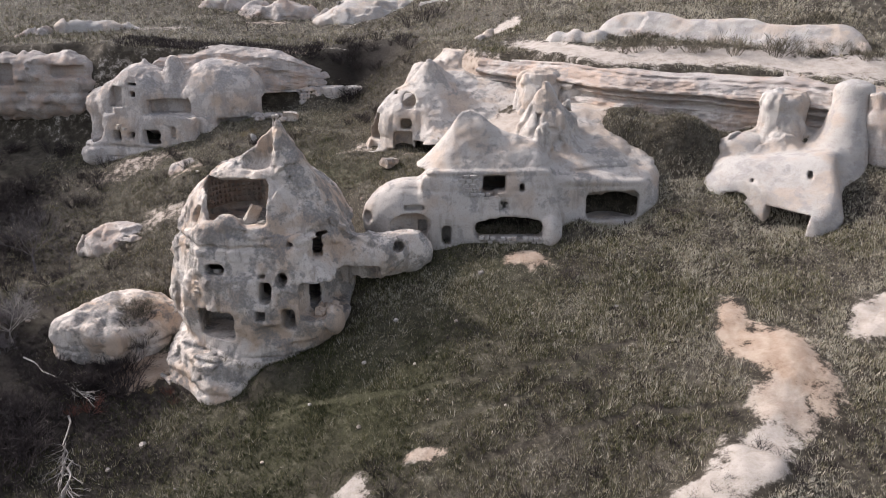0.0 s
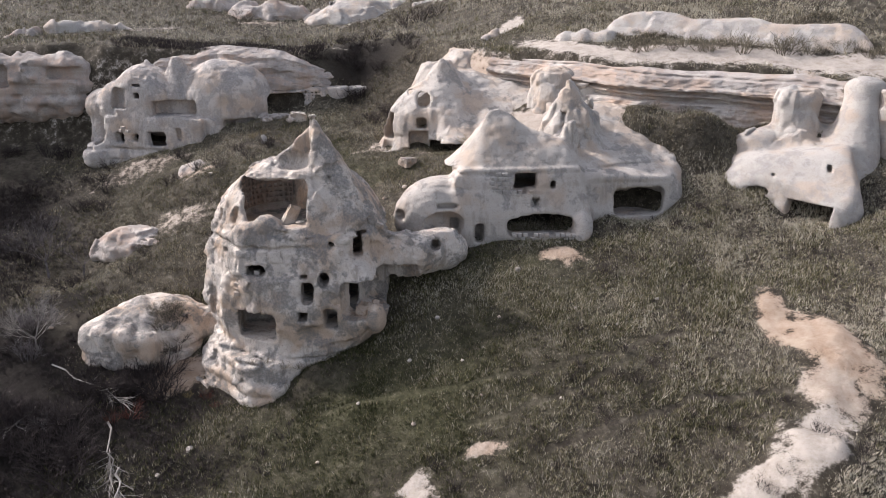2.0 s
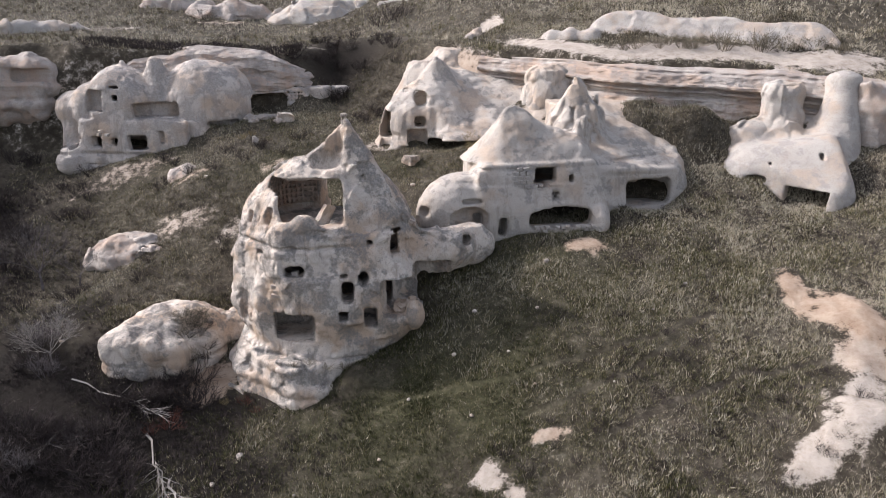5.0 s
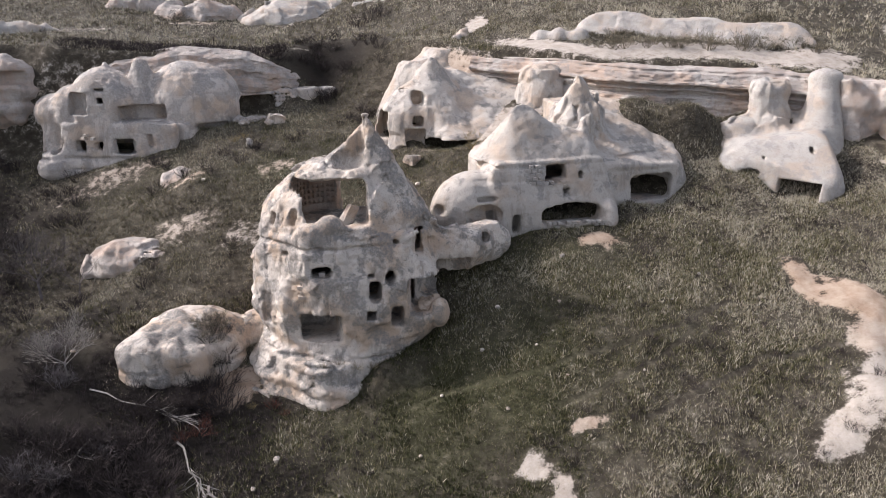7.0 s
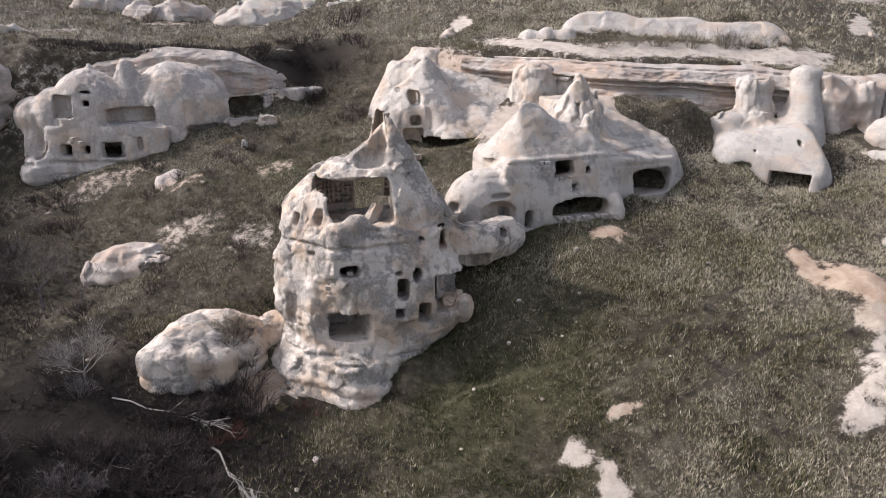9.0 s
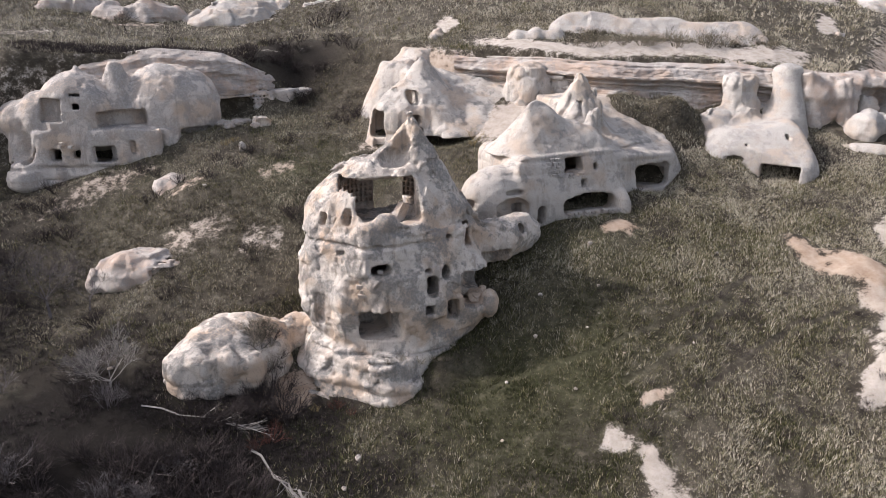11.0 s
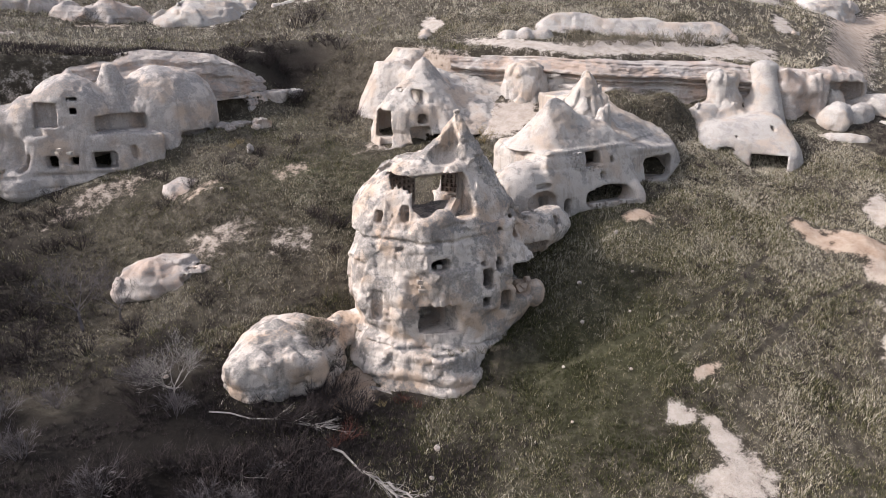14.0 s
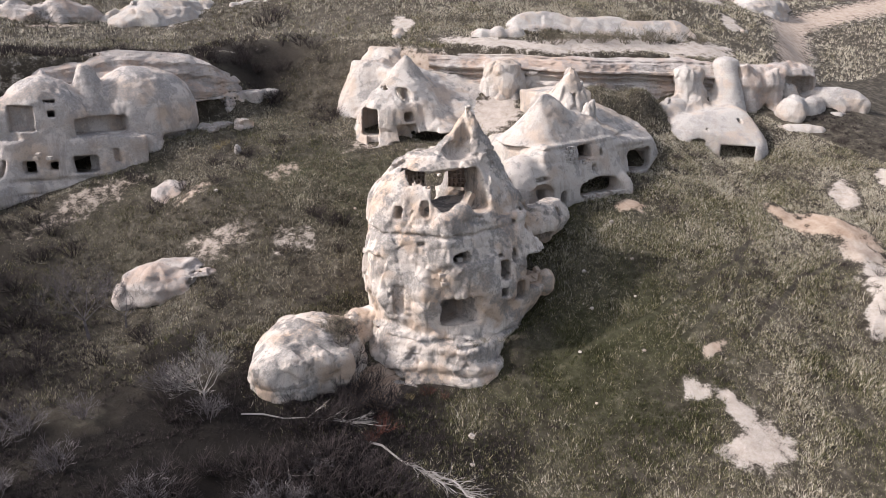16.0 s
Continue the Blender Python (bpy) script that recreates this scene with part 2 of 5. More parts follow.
    def rough(self, amp, size, octaves=3, gain=0.5, flat=1.0, upto=99.0, fold=False):
        near = np.nonzero(np.abs(self.d) < 2.2 * amp + 2 * self.step)
        x, y, z = (a[i] for a, i in zip(self.axes, near))
        n = fractal(x / size, y / size, z / size * flat, octaves, gain)
        n = 0.6 - np.abs(n) * 1.8 if fold else np.clip(n * 1.7, -0.6, 0.8)
        self.d[near] += (amp * n * (z < upto)).astype(np.float32)
        return self

    def facets(self, amp, size, flat=1.0, seed=0, crack=0.0):
        """Breaks the skin into tilted chips with crisp steps and cracks between them."""
        near = np.nonzero(np.abs(self.d) < 1.1 * amp + crack + 1.8 * self.step)
        x, y, z = (a[i] for a, i in zip(self.axes, near))
        q = [(c + 0.25 * size * LAT(x / size, y / size, z / size + s)) / size * f + seed for c, s, f in ((x, 0.3, 1), (y, 3.3, 1), (z, 6.3, flat))]
        base = [np.floor(c).astype(np.int32) for c in q]
        best, lift = np.full(len(x), 9.0, np.float32), np.zeros(len(x), np.float32)
        second = best.copy()
        q, v = [c.astype(np.float32) for c in q], LAT.v
        for a in (-1, 0, 1):
            for b in (-1, 0, 1):
                for c in (-1, 0, 1):
                    i, j, k = (base[0] + a) % 48, (base[1] + b) % 48, (base[2] + c) % 48
                    r0, r1, r2, r3 = v[i, j, k], v[j, k, i], v[k, i, j], v[k, j, i]
                    e = [q[0] - base[0] - a - 0.5 - 0.45 * r0, q[1] - base[1] - b - 0.5 - 0.45 * r1, q[2] - base[2] - c - 0.5 - 0.45 * r2]
                    d = e[0] ** 2 + e[1] ** 2 + e[2] ** 2
                    take = d < best
                    second = np.minimum(second, np.maximum(d, best))
                    best = np.where(take, d, best)
                    lift = np.where(take, 0.6 * r3 + 0.9 * (e[0] * r1 + e[1] * r2 + e[2] * r0), lift)
        gap = (np.sqrt(second) - np.sqrt(best)) * size
        self.d[near] += (amp * lift + crack * np.exp(-(gap / (0.9 * self.step)) ** 2)).astype(np.float32)
        return self

    def pocks(self, deep, size, over=0.35, flat=1.0, shift=0.0):
        """Sharp-rimmed hollows scattered over the skin."""
        near = np.nonzero(np.abs(self.d) < deep + 2 * self.step)
        x, y, z = (a[i] for a, i in zip(self.axes, near))
        n = LAT(x / size + shift, y / size + 2.7, z / size * flat + 1.9) + 0.3 * LAT(x / size * 2.3, y / size * 2.3, z / size * 2.3 * flat + shift)
        self.d[near] += (deep * np.clip((n - over) / 0.2, 0, 1)).astype(np.float32)
        return self

    def beds(self, amp, pitch, lo=-99.0, hi=99.0):
        near = np.nonzero(np.abs(self.d) < 2.5 * amp + 2 * self.step)
        x, y, z = (a[i] for a, i in zip(self.axes, near))
        w = z / pitch + 0.35 * LAT(x / 3, y / 3, z / 3) + 0.05 * x
        n = LAT(w * 0 + 3.3 + x / 25, w * 0 + 9.1 + y / 25, w) + 0.4 * LAT(x / 9, y / 9, w * 2.7)
        fade = np.clip((z - lo) / 0.6, 0, 1) * np.clip((hi - z) / 0.6, 0, 1)
        self.d[near] += (amp * n * fade).astype(np.float32)
        return self

    def skin(self, name, mat, parent=None):
        d = self.d
        for ax in range(3):
            for end in (0, -1):
                ix = [slice(None)] * 3
                ix[ax] = end
                d[tuple(ix)] = np.maximum(d[tuple(ix)], 0.5 * self.step)
        s = d < 0
        n = np.array(d.shape) - 1
        cnt = np.zeros(n, np.int8)
        for a in (0, 1):
            for b in (0, 1):
                for c in (0, 1):
                    cnt += s[a:a + n[0], b:b + n[1], c:c + n[2]]
        cells = np.argwhere((cnt > 0) & (cnt < 8))
        idx = np.full(n, -1, np.int32)
        idx[tuple(cells.T)] = np.arange(len(cells))
        tot, num = np.zeros((len(cells), 3)), np.zeros(len(cells))
        corner = [(a, b, c) for a in (0, 1) for b in (0, 1) for c in (0, 1)]
        val = {k: d[cells[:, 0] + k[0], cells[:, 1] + k[1], cells[:, 2] + k[2]] for k in corner}
        for p in corner:
            for ax in range(3):
                if p[ax] == 0:
                    q = tuple(1 if i == ax else p[i] for i in range(3))
                    va, vb = val[p], val[q]
                    hit = (va < 0) != (vb < 0)
                    t = np.where(hit, va / np.where(hit, va - vb, 1), 0)
                    pt = np.repeat(np.array(p, float)[None], len(cells), 0)
                    pt[:, ax] += t
                    tot += pt * hit[:, None]
                    num += hit
        verts = self.lo + (cells + tot / num[:, None]) * self.step
        faces = []
        for ax in range(3):
            u, v = (ax + 1) % 3, (ax + 2) % 3
            lo_s, hi_s = [slice(None)] * 3, [slice(None)] * 3
            lo_s[ax], hi_s[ax] = slice(0, -1), slice(1, None)
            change = s[tuple(lo_s)] != s[tuple(hi_s)]
            e = np.argwhere(change)
            e = e[(e[:, u] > 0) & (e[:, v] > 0) & (e[:, u] < n[u]) & (e[:, v] < n[v])]
            inside = s[tuple(e.T)]
            quad = []
            for du, dv in ((1, 1), (0, 1), (0, 0), (1, 0)):
                c = e.copy()
                c[:, u] -= du
                c[:, v] -= dv
                quad.append(idx[tuple(c.T)])
            quad = np.stack(quad, 1)
            quad[~inside] = quad[~inside][:, ::-1]
            faces.append(quad)
        return sheet(name, verts, np.concatenate(faces), mat, parent)


def sheet(name, verts, faces, mat, parent=None, smooth=True, tint=None):
    """A mesh object from arrays of places and of faces with equal corners."""
    me = bpy.data.meshes.new(name)
    nv, (nf, k) = len(verts), faces.shape
    me.vertices.add(nv)
    me.vertices.foreach_set("co", np.asarray(verts, np.float32).ravel())
    me.loops.add(nf * k)
    me.loops.foreach_set("vertex_index", np.asarray(faces, np.int32).ravel())
    me.polygons.add(nf)
    me.polygons.foreach_set("loop_start", np.arange(0, nf * k, k, dtype=np.int32))
    me.update(calc_edges=True)
    me.validate()
    me.polygons.foreach_set("use_smooth", np.full(len(me.polygons), smooth))
    if tint is not None:
        if np.ndim(tint) == 1:
            me.attributes.new("tint", "FLOAT", "POINT").data.foreach_set("value", np.asarray(tint, np.float32))
        else:
            me.attributes.new("cover", "FLOAT_COLOR", "POINT").data.foreach_set("color", np.asarray(tint, np.float32).ravel())
    me.materials.append(mat)
    ob = new(name, me)
    ob.parent = parent
    return ob


def part(name, bm, mat, parent=None, label=""):
    me = bpy.data.meshes.new(name)
    bm.to_mesh(me)
    bm.free()
    me.materials.append(mat)
    ob = new(name, me)
    ob.parent = parent
    if label:
        ob["label"] = label
    return ob


# ---- the lie of the land ----
LOWER = ((2.26, -2.85, -0.71, -0.58, -1.85, -0.16, 0.1), (0.84, 0.11, -2.42, 0.95, 1.08, 1.58, 1.41), (-0.44, -1.45, -3.8, 1.74, -1.22, -1.65, 0.52),
         (-0.99, 1.3, -0.47, 0.92, 2.66, 1.75, 2.19), (-1.78, -2.51, 1.38, -0.74, 1.98, -0.53, 0.26), (-1.14, 2.92, -2.54, 1.94, 0.68, -0.15, 0.0))
UPPER = ((2.72, 3.14, 1.8, 2.71), (2.71, -1.28, 0.37, 0.82), (-0.34, -3.65, 2.91, 7.11), (-0.75, -1.97, 0.79, 7.51))


def edge_line(x):
    """Where the foot of the escarpment runs."""
    return np.interp(x, (-90, -60, -45, -30, -21, -12, -2, 4, 9, 12, 17, 25, 31, 37, 44, 50, 60, 90), (99, 98, 95.5, 95.5, 94, 101, 92, 84, 79.5, 75.5, 69.3, 67.3, 65, 61, 58, 60, 66, 84))


def edge_width(x):
    return np.interp(x, (-90, -60, -45, -24, -18, -10, -2, 4, 9, 40, 50, 80), (5, 5, 4, 4, 10, 18, 12, 6, 2.5, 2.5, 8, 12))


HOLLOWS = [(5.5, 58.2, 4.6, 8.5), (14.6, 58.8, 3.0, 9.2), (27.6, 53.6, 2.8, 10.0), (-0.6, 75.6, 3.0, 12.0), (-38.5, 89.0, 4.5, 10.5), (-21.6, 92.0, 3.2, 14.1), (-27.0, 89.5, 2.4, 13.3), (0.3, 56.6, 1.4, 8.2), (44.4, 56.6, 3.0, 15.6), (-50.0, 95.0, 3.4, 18.4), (-58.6, 95.4, 3.0, 17.4)]  # (x, y, radius, floor) where a cave's floor lies under the slope


def height(x, y):
    low = -6.42 + 0.106 * x + 0.249 * y
    for j, row in enumerate(LOWER):
        for i, a in enumerate(row):
            low = low + a * np.exp(-((x + 52 - 16 * i - 8 * (j % 2)) ** 2 + (y - 28 - 13 * j) ** 2) / 242)
    high = -1.64 + 0.05 * x + 0.242 * y
    for y0, row in zip((70, 95, 120, 150), UPPER):
        for x0, a in zip((-50, -15, 20, 55), row):
            high = high + a * np.exp(-((x - x0) ** 2 + (y - y0) ** 2) / 1152)
    back = 2.6 * np.clip((x - 6) / 4, 0, 1) * np.clip((47 - x) / 4, 0, 1)
    s = np.clip((y - edge_line(x) - back) / edge_width(x) + 0.5, 0, 1)
    s = s * s * (3 - 2 * s)
    h = low + (np.maximum(high, low) - low) * s
    h = h - 2.0 * np.exp(-((x + 38.5) ** 2 + (y - 67.2) ** 2) / 20) + 0.9 * np.exp(-((x - 21) ** 2 + (y - 37.5) ** 2) / 9) + 1.0 * np.exp(-(x + 12.2) ** 2 / 6 - (y - 47.2) ** 2 / 3) + 0.5 * np.exp(-(x + 13.8) ** 2 / 2 - (y - 46.4) ** 2 / 2) + 1.9 * np.exp(-((x - 17.5) / 4.5) ** 2 - ((y - 68.0) / 2.0) ** 2) + 2.0 * np.exp(-((x - 23.0) / 2.6) ** 2 - ((y - 64.6) / 2.2) ** 2) + 1.4 * np.exp(-((x - 29.5) / 2.2) ** 2 - ((y - 65.0) / 1.4) ** 2) + 2.0 * np.exp(-((x - 16.0) / 3.4) ** 2 - ((y - 65.2) / 2.2) ** 2) + 1.6 * np.exp(-((x - 20.5) / 3.0) ** 2 - ((y - 63.6) / 2.4) ** 2) + 1.8 * np.exp(-((x - 31.5) / 2.6) ** 2 - ((y - 62.2) / 1.4) ** 2) + 1.8 * np.exp(-((x - 16.5) ** 2 + (y - 30.0) ** 2) / 14) + 1.2 * np.exp(-((x + 39) / 5) ** 2 - ((y - 84.5) / 2.2) ** 2) + 0.9 * np.exp(-((x + 28) ** 2 + (y - 75.5) ** 2) / 12)
    zero = np.zeros_like(h)
    h = h + 0.3 * fractal(x / 7, y / 7, zero + 0.5, 3) + 0.07 * fractal(x / 1.1, y / 1.1, zero + 2.5, 2)
    h = h + 2.5 * np.clip((np.abs(y - 90) - 75) / 60, 0, 1) * fractal(x / 40, y / 40, zero + 1.5, 3)
    for cx, cy, r, z in HOLLOWS:
        k = np.clip(1.6 - np.hypot(x - cx, y - cy) / r * 1.1, 0, 1)
        h = h + (np.minimum(h, z) - h) * k
    return h


GRID_X, GRID_Y = np.arange(-96.0, 126.1, 0.4), np.arange(16.0, 186.1, 0.4)
GRID = height(*np.meshgrid(GRID_X, GRID_Y, indexing="ij"))


def lie(x, y):
    """The ground's height, read from a grid of it."""
    u = np.clip((np.asarray(x, float) - GRID_X[0]) / 0.4, 0, len(GRID_X) - 1.001)
    v = np.clip((np.asarray(y, float) - GRID_Y[0]) / 0.4, 0, len(GRID_Y) - 1.001)
    i, j = u.astype(np.int32), v.astype(np.int32)
    u, v = u - i, v - j
    return (GRID[i, j] * (1 - u) + GRID[i + 1, j] * u) * (1 - v) + (GRID[i, j + 1] * (1 - u) + GRID[i + 1, j + 1] * u) * v


def h1(x, y):
    return float(lie(x, y))


# bare ground: (x, y, half length, half width, turn, how tan)
BARE = [(19.8, 42.6, 2.6, 1.0, 75, 0.9), (21.2, 38.6, 3.6, 2.2, 100, 0.9), (19.9, 35.2, 2.2, 1.3, 80, 0.5), (17.0, 31.9, 3.0, 1.5, 40, 0.1), (13.2, 30.2, 2.2, 1.1, 10, 0.1), (28.5, 41.5, 2.6, 1.4, 40, 0.2),
        (-5.6, 35.0, 1.2, 0.6, 20, 0.1), (-4.6, 33.2, 0.7, 1.2, 10, 0.2), (-4.6, 31.4, 0.9, 1.4, 10, 0.15), (-6.4, 29.0, 2.9, 1.7, -10, 0.15), (-1.6, 36.6, 1.0, 0.6, 0, 0.7), (6.7, 52.2, 1.7, 0.9, 0, 0.9), (-28.6, 77.4, 2.6, 1.2, 10, 0.7),
        (-24.2, 67.6, 2.4, 1.2, 40, 0.2), (-22.4, 66.6, 2.0, 1.1, 60, 0.2), (-29.0, 70.4, 3.6, 1.8, 15, 0.4), (-19.0, 77.0, 3.0, 1.2, 20, 0.7), (6.0, 73.0, 4.5, 3.0, 20, 0.2), (-9.0, 78.0, 2.6, 1.2, -10, 0.4), (-37.0, 83.2, 6.5, 1.5, 4, 0.5), (-2.0, 74.2, 3.6, 1.0, 0, 0.5), (-24.6, 50.6, 2.4, 2.0, 30, 0.9), (35.0, 40.0, 2.6, 1.3, 20, 0.1), (-13.0, 127.5, 6.0, 2.0, 10, 0.05), (1.0, 127.0, 3.0, 2.0, 0, 0.05), (-31.0, 130.0, 5.0, 2.0, 0, 0.6), (-22.0, 99.5, 3.5, 1.5, 0, 0.9),
        (8.0, 96.0, 4.0, 1.2, 60, 0.1), (-26.0, 103.0, 14.0, 0.5, 4, 0.1), (-46.0, 118.0, 7.0, 1.6, 35, 0.15), (70.0, 92.0, 9.0, 5.0, 20, 0.1), (58.0, 76.0, 5.0, 1.2, 40, 0.1)]


def cover(x, y):
    bare, tan, lush = np.zeros_like(x), np.zeros_like(x), np.zeros_like(x)
    x0, y0, x, y = x, y, x + 0.7 * fractal(x / 2.4, y / 2.4, lush + 0.4, 4, 0.6), y + 0.7 * fractal(x / 2.4, y / 2.4, lush + 5.4, 4, 0.6)
    for cx, cy, a, b, turn, warm in BARE:
        ca, sa = math.cos(radians(turn)), math.sin(radians(turn))
        u, v = (x - cx) * ca + (y - cy) * sa, -(x - cx) * sa + (y - cy) * ca
        w = np.clip(1.5 - np.sqrt((u / a) ** 2 + (v / b) ** 2), 0, 1)
        w = w * (0.5 if cy > 64 and cx < 5 else 1.0)
        tan = np.where(w > bare, warm, tan)
        bare = np.maximum(bare, w)
    x, y = x0, y0
    off = (y - edge_line(x) - 2.6 - edge_width(x) * 0.4)
    terrace = np.clip(1 - np.abs(off - 2.8 - 0.06 * (x - 10)) / 4.4, 0, 1) * np.clip((x - 6) / 5, 0, 1) * np.clip((47 - x) / 6, 0, 1) * 1.2
    bare, tan = np.maximum(bare, terrace), np.where(terrace > 0.3, 0.1, tan)
    steep = np.clip(1 - np.abs(y - edge_line(x)) / edge_width(x) * 1.6, 0, 1) * (((x > 2) & (np.abs(x - 17.5) > 5)) + 0.45 * (x < -24))
    bare, tan = np.maximum(bare, steep), np.where(steep > 0.4, 0.6, tan)
    lush = 0.7 * np.exp(-((x + 8) ** 2 + (y - 42) ** 2) / 160) + 0.55 * np.exp(-((x + 15) ** 2 + (y - 76) ** 2) / 220) + 0.35 * np.exp(-((x + 42) ** 2 + (y - 78) ** 2) / 160) + 0.3 * np.exp(-((x - 8) ** 2 + (y - 48) ** 2) / 120)
    # where the ground is coloured darker: lower-left gully, west slope, northern hollow
    dark_ground = np.clip(1.35 - np.hypot((x + 50) / 32, (y - 43) / 18) + 0.3 * fractal(x / 4, y / 4, x * 0 + 6.1, 3), 0, 1) + np.clip(1.2 - np.hypot((x + 52) / 14, (y - 76) / 16), 0, 1) * 0.8 + np.clip(1.2 - np.hypot((x + 11) / 9, (y - 101) / 9), 0, 1) * 0.7
    return bare, tan, lush, np.clip(dark_ground, 0, 1)


# ---- rocks ----
def tower():
    r = Rock((-24.4, 43.8, -3.2), (0.6, 61.6, 20.0), 0.12)
    # drum and pedestal
    r.cone((-14.5, 54.8, -4), (-14.3, 54.8, 10.9), 7.4, 6.9, 1.0, 0.6)
    r.ball((-20.2, 53.6, 6.6), (2.5, 3.6, 4.0), 0.9)
    r.ball((-9.8, 51.4, 5.4), (2.6, 3.6, 4.4), 0.8)
    r.plane((-14.0, 48.0, 6.4), (0.0, -0.95, 0.3), 0.3)
    r.plane((-20.6, 51.2, 6.0), (-0.72, -0.66, 0.1), 0.4)
    r.cone((-16.7, 50.4, -4), (-16.7, 51.2, 2.0), 5.4, 4.4, 1.0, 0.4)
    r.cone((-17.2, 51.2, -4), (-17.2, 51.8, 0.4), 5.9, 5.3, 1.0, 0.4)
    r.cone((-19.2, 53.6, -4), (-18.6, 54.0, 2.2), 5.4, 3.4, 0.8, 0.6)
    r.plane((-20.3, 48.5, 1.0), (-0.68, -0.73, 0.1), 0.3)
    r.cone((-18.7, 52.6, -4), (-18.0, 53.4, 2.4), 6.1, 3.4, 1.0, 0.5)
    # the broken upper shell
    up = Rock((-24.4, 43.8, -3.2), (0.6, 61.6, 20.0), 0.12)
    up.ball((-14.6, 55.2, 9.6), (7.0, 5.6, 6.5), 0.3)
    up.plane((-14.6, 54.0, 10.2), (0, 0, -1), 0.25)
    up.cone((-10.7, 53.7, 9.6), (-12.9, 54.0, 19.2), 3.75, 0.4, 0.95, 0.3)
    r.d = smin(r.d, up.d, 0.12)
    del up
    # thin gable between the spire and the shell
    gable = Rock((-24.4, 43.8, -3.2), (0.6, 61.6, 20.0), 0.12)
    gable.box((-14.4, 54.3, 16.6), (2.9, 0.6, 2.6), 4, 0.1, 0.1, True)
    gable.plane((-14.7, 54.3, 17.25), (-0.716, 0.0, 0.698), 0.15)
    gable.plane((-12.5, 54.3, 18.9), (0.93, 0.0, 0.37), 0.15)
    r.d = smin(r.d, gable.d, 0.15)
    del gable
    r.ball((-12.9, 54.0, 19.25), (0.45, 0.4, 0.3), 0.1)
    # arm that runs to the next rock
    r.ball((-5.8, 53.0, 8.2), (3.8, 1.9, 2.0), 0.8, True, 12)
    r.ball((-2.8, 54.0, 8.3), (2.0, 1.4, 1.9), 0.6)
    r.rough(0.13, 4.2, 2, 0.5)
    r.facets(0.24, 3.1, 0.8)
    # hanging prow and slabs left between the cuttings
    r.cone((-15.3, 48.9, 3.9), (-14.4, 49.2, 8.4), 1.25, 0.7, 1.0, 0.15)
    r.ball((-19.4, 50.8, 5.0), (1.3, 1.2, 3.0), 0.6)
    r.cone((-10.4, 49.5, 2.6), (-10.2, 50.0, 8.0), 0.8, 1.0, 1.0, 0.2)
    r.ball((-13.4, 49.2, 6.0), (0.35, 0.6, 2.6), 0.3)
    r.facets(0.1, 1.25, 0.8, 7, 0.06)
    r.rough(0.05, 1.6, 3, 0.6)
    r.pocks(0.14, 1.3, 0.66, 0.8)
    r.beds(0.16, 0.42, -4.0, 1.9)
    r.beds(0.06, 1.3, 2.0, 12.0)
    r.groove(10.12, 0.13, 0.34)
    r.groove(1.75, 0.12, 0.25)
    # chamber with its two openings, alcove above the lintel
    r.cone((-16.0, 54.0, 11.1), (-15.7, 54.1, 14.6), 3.25, 3.05, 1.0, 0.15, add=False)
    r.box((-11.7, 56.2, 12.95), (1.3, 0.9, 1.5), -52, 0.1)
    r.box((-15.7, 49.8, 13.1), (2.35, 2.9, 1.6), 0, 0.4, 0.12)
    r.box((-16.9, 50.8, 13.2), (0.9, 1.5, 1.1), 35, 0.4, 0.15)
    r.box((-13.2, 58.0, 12.95), (1.55, 4.2, 1.6), -12, 0.25, 0.1)
    r.box((-13.0, 59.6, 12.0), (1.5, 3.0, 2.4), -12, 0.3, 0.1)
    r.ball((-14.6, 53.2, 16.0), (1.3, 0.95, 0.95), 0.06, False, 4)
    r.bar((-17.2, 53.3, 14.75), (-12.0, 52.7, 14.95), 0.42, 0.2)
    # broken sill
    r.ball((-17.6, 50.4, 11.0), (1.5, 0.9, 0.9), 0.3)
    r.ball((-16.3, 50.3, 11.4), (1.1, 0.8, 1.1), 0.25)
    r.ball((-14.2, 50.2, 10.9), (1.2, 0.7, 0.5), 0.2)
    # small windows of the shell
    r.box((-20.0, 53.4, 11.7), (0.36, 1.1, 0.5), -60, 0.25)
    r.box((-19.2, 51.2, 12.1), (0.32, 1.1, 0.6), -35, 0.25)
    # facade openings
    r.box((-9.65, 50.6, 9.9), (0.36, 1.8, 0.78), 8, 0.1)
    r.box((-11.5, 49.6, 10.3), (0.2, 1.4, 0.17), 0, 0.08)
    r.box((-13.35, 48.8, 6.85), (0.46, 2.2, 0.78), 0, 0.35)
    r.ball((-12.15, 48.8, 7.75), (0.42, 2.0, 0.52), 0.08, False)
    r.box((-13.6, 48.6, 8.05), (0.28, 1.4, 0.12), 0, 0.06)
    r.box((-11.7, 48.8, 4.7), (0.5, 2.4, 0.82), 0, 0.1)
    r.box((-13.75, 48.6, 5.15), (0.36, 1.6, 0.35), 0, 0.1)
    r.box((-17.4, 48.9, 4.1), (1.45, 3.6, 1.15), 4, 0.2, 0.06)
    r.ball((-12.3, 46.4, 3.6), (2.9, 1.9, 1.3), 0.12, False)
    r.box((-17.2, 49.2, 8.5), (0.7, 1.8, 0.42), 0, 0.3)
    r.box((-19.9, 50.4, 9.55), (0.26, 1.0, 0.12), -20, 0.06)
    r.box((-21.4, 51.75, 4.95), (0.42, 0.5, 1.15), -48, 0.25)
    # overhang with rubble
    r.box((-8.6, 50.2, 6.1), (1.4, 2.9, 1.45), -25, 0.5, 0.08)
    r.box((-6.6, 50.6, 7.0), (1.9, 1.9, 0.9), 20, 0.5, 0.08)
